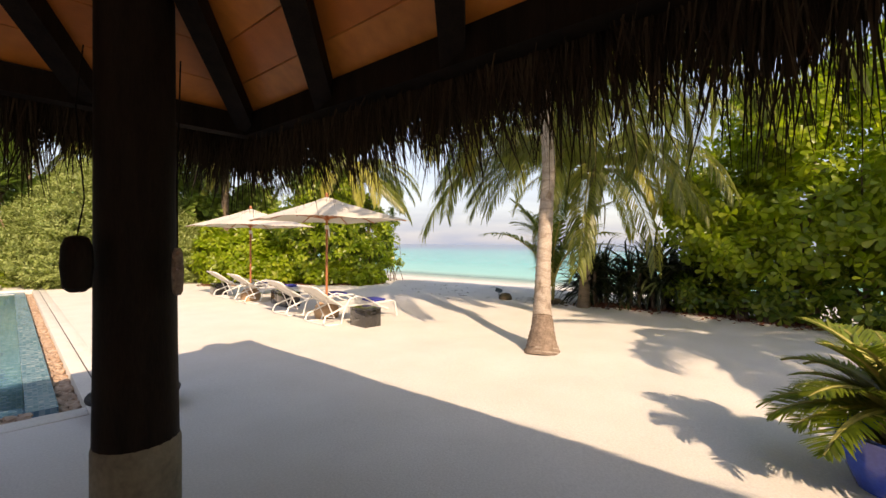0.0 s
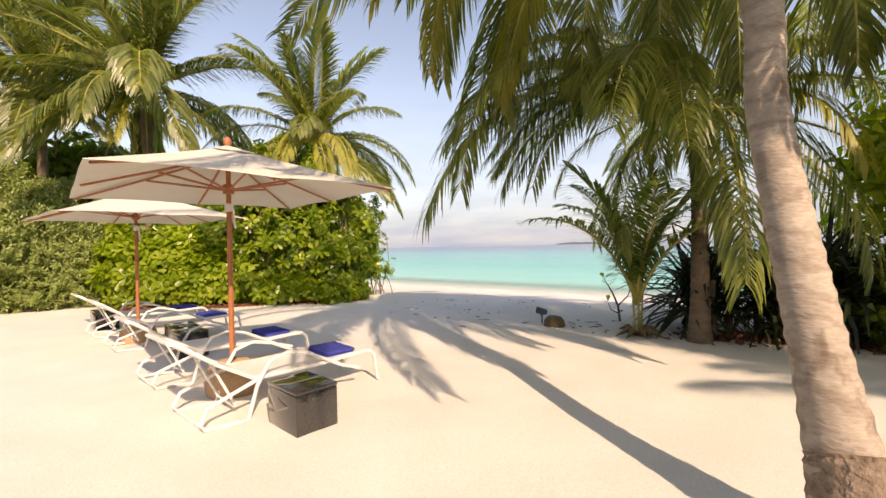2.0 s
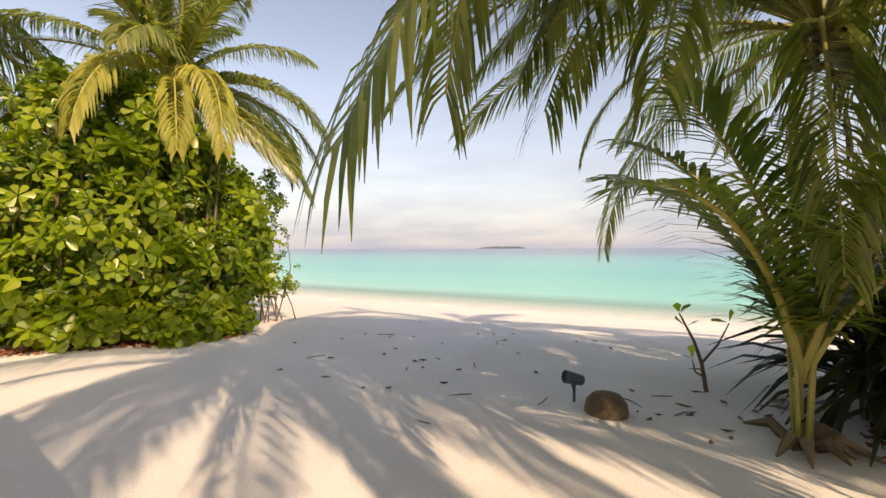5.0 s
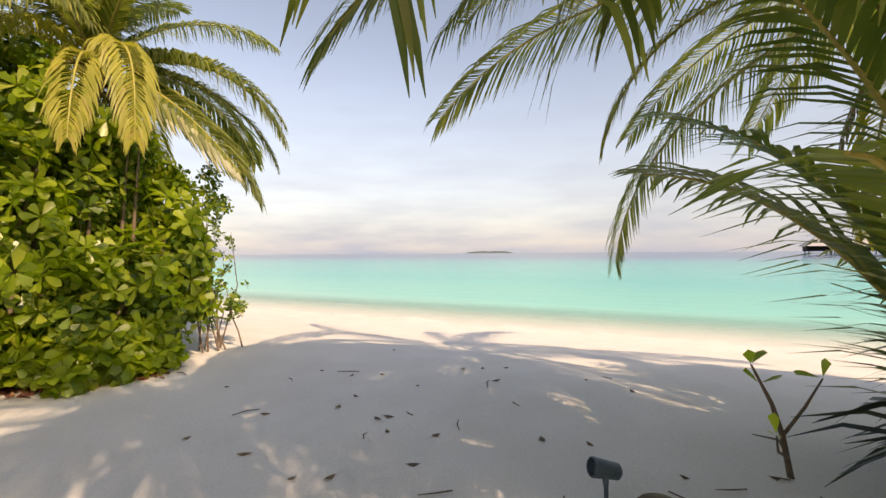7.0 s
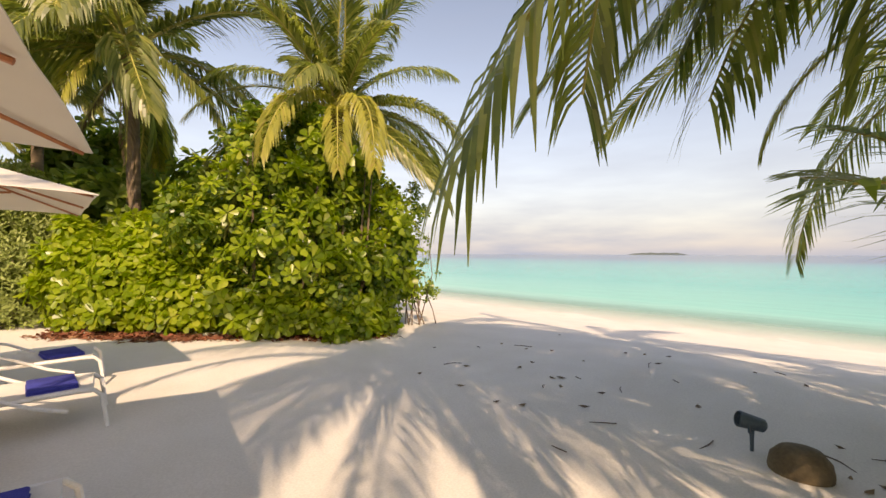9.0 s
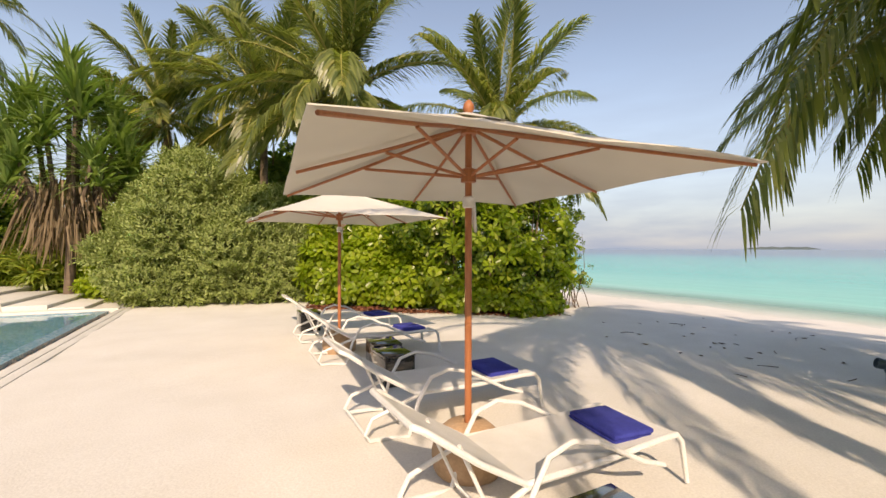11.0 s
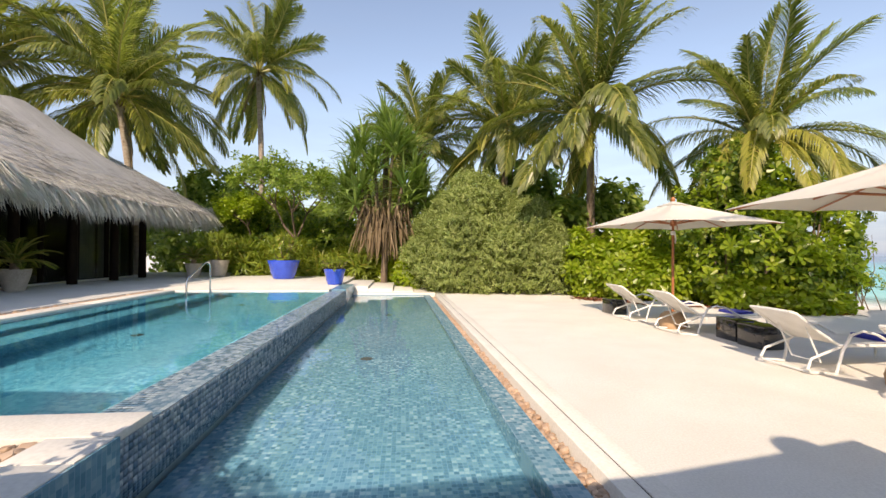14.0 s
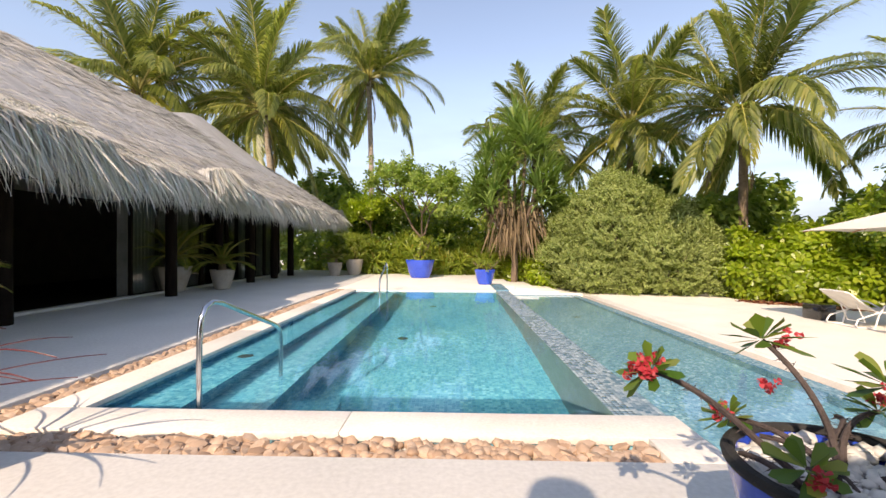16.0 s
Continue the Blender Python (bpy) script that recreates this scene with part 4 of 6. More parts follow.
bush("shrub", [(8.6, 18.7, 0.7, 1.2, 0.9, 0.9), (7.5, 19.5, 0.9, 1.2, 0.9, 1.1), (6.6, 20.4, 1.0, 1.0, 0.9, 1.2), (9.6, 17.2, 0.4, 0.9, 0.7, 0.6), (10.8, 16.1, 0.35, 0.8, 0.5, 0.5), (8.2, 19.6, 1.6, 1.3, 0.9, 0.9)], 1700, ROS_BIG, (0.95, 1.6), SCAEVOLA,
     "bright green beach cabbage shrub with rosettes of leaves", "shrub", 22)
bush("hedge", [(3.0, 22.6, 1.9, 1.9, 1.5, 2.3), (4.6, 21.9, 1.3, 1.7, 1.3, 1.7), (1.9, 23.6, 1.5, 1.5, 1.5, 1.9), (2.6, 22.3, 0.9, 2.0, 1.2, 1.1), (5.6, 21.5, 0.9, 1.2, 1.0, 1.3), (4.4, 22.4, 2.3, 1.3, 1.2, 1.1), (2.8, 22.5, 3.5, 1.1, 1.0, 1.0)], 18000, SPRIG, (0.95, 1.85), HEDGELEAF,
     "dense grey-green clipped hedge at the edge of the sand", "hedge", 23, 0.8, 0.8)
bush("shrub", [(12.9, 4.3, 2.5, 1.2, 1.2, 1.6), (12.6, 2.6, 2.2, 1.2, 1.3, 1.7), (12.2, 1.0, 2.4, 1.1, 1.2, 1.9), (13.1, 3.0, 4.2, 1.4, 1.5, 1.4), (13.2, 1.0, 4.6, 1.3, 1.4, 1.5), (12.3, 3.6, 1.5, 0.8, 0.9, 0.9)], 2200, ROS_BIG, (0.95, 1.45), SCAEVOLA,
     "tall bright green sea lettuce tree with arching branches", "shrub", 24, 0.3, 0.45, floor=0.5, wood=34)
bush("shrub", [(12.9, 4.6, 0.45, 0.9, 0.7, 0.5), (12.7, 3.0, 0.6, 0.8, 1.0, 0.7), (12.4, 1.2, 0.7, 0.9, 1.2, 0.8), (12.1, -1.0, 0.8, 1.0, 1.4, 0.9)], 1100, ROS_BIG, (0.8, 1.3), DEEPLEAF,
     "low dark shrub in the shade of a taller tree", "shrub", 25)


def screwpine_clump():
    rng = np.random.default_rng(31)
    for i in range(26):
        u = i / 25
        x, y = 12.1 + 1.2 * u + rng.uniform(-0.4, 0.5), 7.4 - 3.0 * u + rng.uniform(-0.4, 0.4)
        h = rng.uniform(0.5, 1.1)
        t = thing("screwpine", (x, y, 0.0), "dark spiky screwpine shrub in shade above the beach", "shrub", "screwpines by the beach")
        part("stem", Geo().tube([(0, 0, -0.05), (0.05, 0.03, h * 0.5), (0, 0, h)], [0.06, 0.05, 0.05], 7), TWIG, t)
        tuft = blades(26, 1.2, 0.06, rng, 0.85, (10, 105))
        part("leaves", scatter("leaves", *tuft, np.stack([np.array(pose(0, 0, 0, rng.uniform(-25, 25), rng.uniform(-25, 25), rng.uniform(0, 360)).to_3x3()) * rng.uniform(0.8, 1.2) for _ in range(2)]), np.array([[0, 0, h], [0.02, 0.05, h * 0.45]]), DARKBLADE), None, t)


screwpine_clump()


def pandanus():
    """A tall screwpine with a skirt of dry leaves."""
    rng = np.random.default_rng(33)
    t = thing("pandanus_tree", (-0.9, 24.8, 0.0), "tall screwpine tree with long strap leaves and a dry skirt", "tree")
    heads = [(0, 0, 7.3), (1.0, 0.3, 6.2), (-1.0, 0.2, 6.3), (0.4, -0.8, 6.4), (-0.4, -0.6, 5.4), (1.3, -0.5, 5.0), (-1.3, -0.4, 4.9), (0.1, 0.7, 6.7), (0.8, -0.9, 4.3), (-0.9, -0.9, 4.2), (1.5, 0.0, 3.9), (-1.5, 0.0, 3.8)]
    g = Geo()
    g.tube([(0, 0, -0.05), (0.05, 0, 1.4), (0, 0, 2.6)], [0.16, 0.14, 0.12], 9)
    for h in heads:
        g.tube([(0, 0, 2.2), (h[0] * 0.5, h[1] * 0.5, 2.7), (h[0], h[1], h[2])], [0.1, 0.08, 0.06], 7)
    part("trunk", g, TWIG, t)
    for h in heads:
        for kk in range(3):
            me = scatter("leaves", *blades(40, 1.65, 0.095, rng, 0.55, (5, 95)), np.array([np.eye(3)]), np.array([[h[0] * (1 + 0.15 * kk), h[1], h[2] - 0.35 * kk]]), SCREWLEAF)
            part("leaf_head", me, None, t)
    p = np.array([[math.cos(a) * r, math.sin(a) * r - 0.2, rng.uniform(2.1, 3.9)] for a, r in zip(rng.uniform(0, 6.28, 420), rng.uniform(0.2, 1.25, 420))])
    ax = np.array([[q[0] * 0.25, q[1] * 0.25, -1.0] for q in p]) + rng.normal(scale=0.1, size=p.shape)
    one = ([(-0.03, 0, 0), (0.03, 0, 0), (0.025, 0.02, 0.5), (-0.025, 0.02, 0.5), (0.003, 0, 1.0), (-0.003, 0, 1.0)], [(0, 1, 2, 3), (3, 2, 4, 5)])
    part("dry_skirt", scatter("dry_skirt", *one, frames_along(ax, rng, rng.uniform(0.7, 1.2, len(p))), p, DEADLEAF), None, t, "dry brown hanging leaves")


pandanus()


def frangipani(at, h, spread, seed, label, material, n=420):
    rng = np.random.default_rng(seed)
    t = thing("small_tree", at, label, "tree")
    g, tips = Geo(), []

    def grow(p, d, l, r, depth):
        q = p + d * l
        g.tube([p, p.lerp(q, 0.5) + Vector(rng.normal(scale=0.04 * l, size=3)), q], [r, r * 0.85, r * 0.7], 6)
        if depth == 0:
            tips.append(q)
            return
        for k in range(3):
            a = k * 2.1 + rng.uniform(0, 1.5)
            nd = (d + Vector((math.cos(a), math.sin(a), rng.uniform(-0.1, 0.35))) * spread).normalized()
            grow(q, nd, l * rng.uniform(0.65, 0.85), r * 0.65, depth - 1)

    grow(Vector((0, 0, -0.05)), Vector((0.05, 0, 1)), h * 0.3, 0.09, 3)
    part("trunk", g, TWIG, t, "grey branching limbs")
    tp = np.array([tuple(q) for q in tips])
    k = max(1, n // len(tp))
    p = np.repeat(tp, k, 0) + rng.normal(scale=0.28, size=(len(tp) * k, 3))
    ax = rng.normal(scale=0.6, size=p.shape) + np.array([0, 0, 0.9])
    part("crown", scatter("crown", *ROS_BIG, frames_along(ax, rng, rng.uniform(0.9, 1.4, len(p))), p, material), None, t)


frangipani((-5.3, 26.8, 0.0), 7.2, 0.75, 41, "small open tree with bare limbs and leaf tufts", THICKETLEAF, 620)
frangipani((-8.2, 29.8, 0.0), 6.0, 0.7, 42, "slender leafy garden tree behind the terrace", SCAEVOLA, 520)

bush("border_plants", [(-7.5 + 1.15 * i, 27.6 - 0.12 * i + 0.4 * math.sin(i * 2.1), 0.75 + 0.25 * math.sin(i * 1.7), 0.9, 0.8, 0.95) for i in range(7)], 900, TUFT_SMALL, (0.9, 1.5), CROTON,
     "yellow-green border plants behind the terrace", "garden plants", 51, 1.0, 0.5)
bush("shrub", [(-3.5, 29.0, 1.6, 2.0, 1.2, 2.0), (-6.5, 30.0, 2.0, 2.2, 1.3, 2.2), (-1.0, 27.5, 1.2, 1.6, 1.0, 1.6), (0.8, 26.3, 1.2, 1.2, 1.0, 1.6), (-9.8, 30.5, 1.6, 1.8, 1.2, 2.2)], 2600, ROS_BIG, (0.9, 1.6), DEEPLEAF,
     "dense dark green garden shrubs behind the terrace", "shrub", 52)
bush("shrub", [(0.2, 24.0, 0.5, 0.7, 0.6, 0.7), (-0.3, 25.6, 0.6, 0.9, 0.8, 0.8)], 320, ROS_BIG, (0.9, 1.4), SCAEVOLA, "bright broad-leaved shrub beside the terrace steps", "shrub", 53)
bush("thicket", [(3.5, 27.0, 2.0, 3.0, 2.0, 2.6), (8.0, 24.0, 1.8, 3.0, 2.0, 2.4), (11.5, 20.5, 1.6, 2.4, 2.0, 2.2), (-2.0, 33.0, 2.6, 4.0, 2.0, 3.0), (-12.0, 34.0, 2.6, 5.0, 2.0, 3.2), (6.5, 29.0, 2.8, 3.0, 2.0, 3.0)], 5200, ROS_HUGE, (1.2, 2.0), THICKETLEAF,
     "dark mixed thicket closing the garden", "thicket", 54)
bush("thicket", [(14.5, -7.5, 2.0, 2.4, 2.4, 2.4), (10.5, -10.5, 2.0, 3.0, 2.4, 2.6), (4.0, -13.0, 2.4, 4.0, 2.4, 3.0)], 1500, ROS_HUGE, (1.3, 2.0), DEEPLEAF,
     "dark mixed thicket behind the pavilion", "thicket", 55)


def litter(name, label, spots, n, seed, material, size=(0.05, 0.1)):
    rng = np.random.default_rng(seed)
    one = ([(-0.35, -0.5, 0), (0.35, -0.5, 0.08), (0.35, 0.5, 0.0), (-0.35, 0.5, 0.1)], [(0, 1, 2, 3)])
    ps = []
    for x0, y0, x1, y1, w in spots:
        u = rng.uniform(0, 1, n)
        ps.append(np.stack([x0 + (x1 - x0) * u + rng.normal(scale=w, size=n), y0 + (y1 - y0) * u + rng.normal(scale=w, size=n), np.zeros(n)], 1))
    p = np.concatenate(ps)
    p[:, 2] = [ground_height(a, b) + rng.uniform(0.008, 0.03) for a, b, _ in p]
    ax = rng.normal(scale=0.3, size=p.shape) + np.array([0, 0, 1.0])
    ob = part(name, scatter(name, *one, frames_along(ax, rng, rng.uniform(*size, len(p))), p, material), None)
    tagged(ob, label, "leaf litter", kind="stuff")


litter("leaf_litter", "reddish dry leaf litter at the foot of the shrubs", [(6.0, 19.7, 8.0, 17.95, 0.2), (8.0, 17.85, 11.2, 15.75, 0.18), (12.6, 5.0, 12.1, 0.2, 0.3), (12.1, 0.2, 11.4, -4, 0.4), (11.9, 7.0, 12.7, 4.9, 0.25)], 1300, 61, MULCH)


# ---- umbrellas, loungers, boxes ----
def umbrella(at, label):
    t = thing("parasol", at, label, "parasol", "beach parasols")
    part("pole", Geo().tube([(0, 0, 0.02), (0, 0, 1.2), (0, 0, 2.68)], [0.027, 0.027, 0.025], 14), TEAK, t, "reddish varnished wooden pole")
    hx, hy, z_edge, z_top = 1.26, 1.33, 2.17, 2.66
    # canopy: four panels to a side, sagging a little between ribs, with a double skin
    n = 10
    vs, fs = [], []
    ring = []
    for i in range(4 * n):
        k, u = divmod(i, n)
        u = u / n
        c = [(hx, -hy), (hx, hy), (-hx, hy), (-hx, -hy)]
        a, b = c[k], c[(k + 1) % 4]
        ring.append((a[0] + (b[0] - a[0]) * u, a[1] + (b[1] - a[1]) * u, u))
    rows = 7
    for r in range(rows + 1):
        f = r / rows
        for x, y, u in ring:
            sag = 0.035 * math.sin(math.pi * ((2 * u) % 1)) * math.sin(math.pi * f)
            edge_dip = 0.02 * math.sin(math.pi * ((2 * u) % 1)) * f ** 3
            scale = 0.04 + 0.96 * f
            vs.append((x * scale, y * scale, z_top + (z_edge - z_top) * f ** 0.92 - sag + edge_dip))
    m = len(ring)
    for r in range(rows):
        for i in range(m):
            a, b = r * m + i, r * m + (i + 1) % m
            fs.append((a, b, b + m, a + m))
    low = [(x, y, z - 0.006) for x, y, z in vs]
    fs2 = [tuple(reversed([i + len(vs) for i in f])) for f in fs]
    rim = [(rows * m + i, rows * m + (i + 1) % m, len(vs) + rows * m + (i + 1) % m, len(vs) + rows * m + i) for i in range(m)]
    part("canopy", Geo().add(vs + low, fs + [tuple(reversed(q)) for q in fs2] + rim), CANVAS, t, "ecru canvas canopy")
    # raised vent cap
    cap = [(0, 0, 2.692)] + [(0.20 * x / hx, 0.22 * y / hy, 2.595) for x, y, u in ring]
    part("vent_cap", Geo().add(cap + [(x, y, z - 0.006) for x, y, z in cap], [(0, i, i % m + 1) for i in range(1, m + 1)] + [(m + 1, m + 1 + i % m + 1, m + 1 + i) for i in range(1, m + 1)]), CANVAS, t, "small raised canvas vent")
    part("finial", Geo().lathe([(0.03, 2.68), (0.045, 2.72), (0.035, 2.755), (0.012, 2.78)], 12), TEAK, t)
    part("top_hub", Geo().lathe([(0.03, 2.52), (0.062, 2.525), (0.062, 2.60), (0.03, 2.61)], 14), TEAK, t)
    part("slider", Geo().lathe([(0.03, 2.16), (0.058, 2.165), (0.058, 2.26), (0.03, 2.27)], 14), TEAK, t)
    part("cord", Geo().tube([(0.035, 0, 2.0), (0.05, 0.03, 1.88), (0.06, 0, 1.80), (0.04, -0.03, 1.88), (0.035, -0.02, 2.02)], 0.012, 6).lathe([(0.03, 1.97), (0.045, 1.98), (0.045, 2.05), (0.03, 2.06)], 10), WHITEPAINT, t, "white knotted cord")
    for sx, sy in ((1, -1), (1, 1), (-1, 1), (-1, -1), (1, 0), (0, 1), (-1, 0), (0, -1)):
        e = Vector((sx * hx * 0.97, sy * hy * 0.97, z_edge - 0.005))
        s = Vector((0.05 * sx, 0.05 * sy, 2.56))
        rib = part("rib", Geo().tube([s, s.lerp(e, 0.5) + Vector((0, 0, 0.015 - 0.03)), e + Vector((0, 0, -0.012))], [0.014, 0.013, 0.011], 6), TEAK, t, "wooden canopy rib")
        mid = s.lerp(e, 0.5) + Vector((0, 0, -0.03))
        part("strut", Geo().tube([(0.045 * sx, 0.045 * sy, 2.21), mid], 0.012, 6), TEAK, rib, "wooden strut")
    part("base", Geo().lathe([(0.20, -0.04), (0.26, 0.04), (0.275, 0.16), (0.24, 0.29), (0.16, 0.36), (0.05, 0.38), (0.03, 0.36)], 24), TERRA, t, "buff rounded stone base")
    return t


umbrella(pose(5.70, 10.05, 0.0, 0, 0, -3), "ecru canvas parasol with wooden ribs on a stone base")
umbrella(pose(5.60, 14.22, -0.04, 0, 0, 6), "ecru canvas parasol with wooden ribs on a stone base")


def lounger(at, label):
    """Foot towards +x, head towards -x, the back raised."""
    t = thing("sun_lounger", at, label, "sun lounger", "sun loungers under the parasols")
    w, r = 0.33, 0.021
    hinge, top = Vector((-0.42, 0, 0.36)), Vector((-1.05, 0, 0.78))
    for s in (-1, 1):
        y = s * w
        rail = Geo().tube([(hinge.x, y, 0.36), (0.2, y, 0.345), (0.80, y, 0.36), (0.93, y, 0.355), (0.985, y, 0.30), (1.03, y * 1.04, 0.0)], [r, r, r, r, r, r * 0.8], 8)
        part("seat_rail", rail, WHITEPAINT, t)
        part("back_rail", Geo().tube([hinge + Vector((0, y, 0)), (top.x * 0.5 + hinge.x * 0.5, y, 0.55), top + Vector((0, y, 0)), top + Vector((-0.05, y * 0.9, 0.02))], r * 0.9, 8), WHITEPAINT, t)
        part("arm", Geo().tube([(-0.50, y * 1.1, 0.02), (-0.42, y * 1.12, 0.30), (-0.30, y * 1.13, 0.50), (-0.12, y * 1.13, 0.55), (0.10, y * 1.12, 0.50), (0.52, y * 1.10, 0.28), (0.75, y * 1.08, 0.20)], r * 0.85, 8), WHITEPAINT, t, "curved white armrest")
        part("leg", Geo().tube([(-0.50, y * 1.1, 0.0), (-0.66, y * 1.08, 0.02), (-0.86, y * 1.06, 0.03), (-0.90, y * 1.04, 0.08), (-0.84, y, 0.20), (-0.40, y, 0.345)], r * 0.85, 8), WHITEPAINT, t)
    part("foot_bar", Geo().tube([(0.90, -w, 0.352), (0.91, 0, 0.352), (0.90, w, 0.352)], r, 8), WHITEPAINT, t)
    part("top_bar", Geo().tube([top + Vector((-0.05, -w * 0.9, 0.02)), top + Vector((-0.055, 0, 0.025)), top + Vector((-0.05, w * 0.9, 0.02))], r * 0.9, 8), WHITEPAINT, t)
    part("cross_bar", Geo().tube([(-0.86, -w * 1.06, 0.03), (-0.86, w * 1.06, 0.03)], r * 0.8, 8), WHITEPAINT, t)
    part("prop", Geo().tube([(-0.78, -0.2, 0.6), (-0.55, -0.2, 0.12), (-0.55, 0.2, 0.12), (-0.78, 0.2, 0.6)], r * 0.6, 6), WHITEPAINT, t, "white back support")
    # sling in two pieces with thickness
    def cloth(p, q, name):
        g = Geo()
        n = 8
        up, dn = [], []
        for i in range(n + 1):
            u = i / n
            for k in range(5):
                v = -1 + k / 2
                c = p.lerp(q, u)
                z = c.z + 0.012 - 0.028 * math.sin(math.pi * u) * (1 - v * v)
                up.append((c.x, v * (w - 0.004), z))
                dn.append((c.x, v * (w - 0.004), z - 0.006))
        fs = [(i * 5 + k, (i + 1) * 5 + k, (i + 1) * 5 + k + 1, i * 5 + k + 1) for i in range(n) for k in range(4)]
        g.add(up, fs)
        g.add(dn, [tuple(reversed(f)) for f in fs])
        part(name, g, SLING, t, "taut white mesh sling")
    cloth(Vector((hinge.x, 0, 0.362)), Vector((0.92, 0, 0.362)), "seat")
    cloth(Vector((top.x - 0.04, 0, 0.79)), Vector((hinge.x, 0, 0.365)), "backrest")
    return t


def towel(at):
    t = thing("beach_towel", at, "folded navy towel lying on a sun lounger", "towel", "folded towels")
    rng = np.random.default_rng(int(abs(at.translation.y) * 10))
    for k, (w, d) in enumerate(((0.255, 0.18), (0.245, 0.175))):
        g = Geo()
        g.box(-w, w, -d, d, 0.0 + 0.035 * k, 0.036 + 0.035 * k, 0.016)
        g.v = [(x, y, z + 0.014 * noise.noise((x * 6 + k, y * 6, at.translation.y)) + 0.012 * (abs(x) / w) ** 2 * (-1 if z > 0.01 else 0)) for x, y, z in g.v]
        part("fold", g, TOWEL, t)


for i, (x, y, a) in enumerate(((6.0, 9.54, 3), (6.0, 11.16, 2), (6.02, 13.75, 2), (5.95, 15.35, 2))):
    lounger(pose(x, y, 0.0, 0, 0, a), "white sun lounger with raised back on sand beneath a parasol")
    towel(pose(x + 0.62, y + 0.02, 0.352, 0, 0, a + 82 + 7 * i))


def side_box(at, label):
    t = thing("side_table", at, label, "side table", "cube side tables")
    g = Geo()
    g.box(-0.195, 0.195, -0.25, 0.25, 0.0, 0.345, 0.008)
    part("body", g, BLACKBOX, t)
    g = Geo()
    g.box(-0.198, 0.198, -0.253, 0.253, 0.348, 0.38, 0.006)
    part("top", g, BLACKBOX, t, "glossy black top")
    for s in (-1, 1):
        g = Geo()
        g.box(-0.055, 0.055, s * 0.252 - 0.004, s * 0.252 + 0.004, 0.275, 0.30, 0.004)
        part("hand_hole", g, SLOT, t, "dark grip slot")


for x, y, a in ((5.82, 8.72, 2), (5.88, 12.35, 4), (5.95, 12.95, -3), (5.4, 16.3, 3)):
    side_box(pose(x, y, 0.0, 0, 0, a), "black lacquered box side table on the sand")


# ---- small things on the sand ----
def dome_stone():
    rng = np.random.default_rng(5)
    g = Geo()
    g.lathe([(0.19, -0.04), (0.20, 0.05), (0.185, 0.13), (0.13, 0.195), (0.06, 0.215), (0.01, 0.218)], 20)
    g.v = [(x * (1 + 0.06 * noise.noise((x * 5, y * 5, z * 5))), y * (1 + 0.06 * noise.noise((x * 5 + 9, y * 5, z * 5))), z) for x, y, z in g.v]
    ob = part("dome_stone", g, ROCK, None, "", (11.22, 9.27, -0.02))
    tagged(ob, "brown rounded dome stone half sunk in sand", "stone")


dome_stone()


def spot_lamp():
    t = thing("garden_spotlight", (11.36, 9.62, ground_height(11.36, 9.62)), "slate-blue metal garden spotlight on a spike", "garden lamp")
    part("spike", Geo().tube([(0, 0, -0.1), (0, 0, 0.1), (0.0, 0, 0.18)], [0.012, 0.016, 0.02], 8), IRON, t)
    head = Geo().lathe([(0.04, -0.10), (0.055, -0.085), (0.062, 0.02), (0.068, 0.10), (0.06, 0.11), (0.056, 0.07)], 16)
    part("head", head, IRON, t, "", pose(0, 0, 0.235, 0, 76, 130))
    part("bracket", Geo().tube([(-0.07, 0, 0.235), (-0.06, 0, 0.165), (0.06, 0, 0.165), (0.07, 0, 0.235)], 0.01, 6), IRON, t)


spot_lamp()


def sapling():
    t = thing("sapling", (12.42, 8.5, ground_height(12.42, 8.5)), "bare brown sapling with a few green leaves", "sapling")
    g = Geo()
    g.tube([(0, 0, -0.05), (0.02, 0.05, 0.3), (-0.05, 0.12, 0.55), (-0.15, 0.25, 0.85)], [0.025, 0.02, 0.016, 0.008], 6)
    g.tube([(0.02, 0.05, 0.3), (0.15, -0.1, 0.5), (0.1, -0.2, 0.75)], [0.015, 0.012, 0.006], 5)
    g.tube([(0, 0.02, 0.15), (-0.2, 0.1, 0.25), (-0.3, 0.12, 0.4)], [0.014, 0.01, 0.005], 5)
    g.tube([(0.02, 0.04, 0.2), (0.25, 0.05, 0.18), (0.5, 0.2, 0.1)], [0.014, 0.01, 0.005], 5)
    part("stem", g, TWIG, t)
    rng = np.random.default_rng(2)
    p = np.array([[-0.15, 0.25, 0.85], [0.1, -0.2, 0.75], [-0.3, 0.12, 0.4], [-0.1, 0.2, 0.7]])
    part("leaves", scatter("leaves", *rosette(2, 0.2, 0.09, 70, rng), frames_along(rng.normal(scale=0.3, size=p.shape) + np.array([0, 0, 1]), rng, np.ones(4)), p, SCAEVOLA), None, t)


sapling()


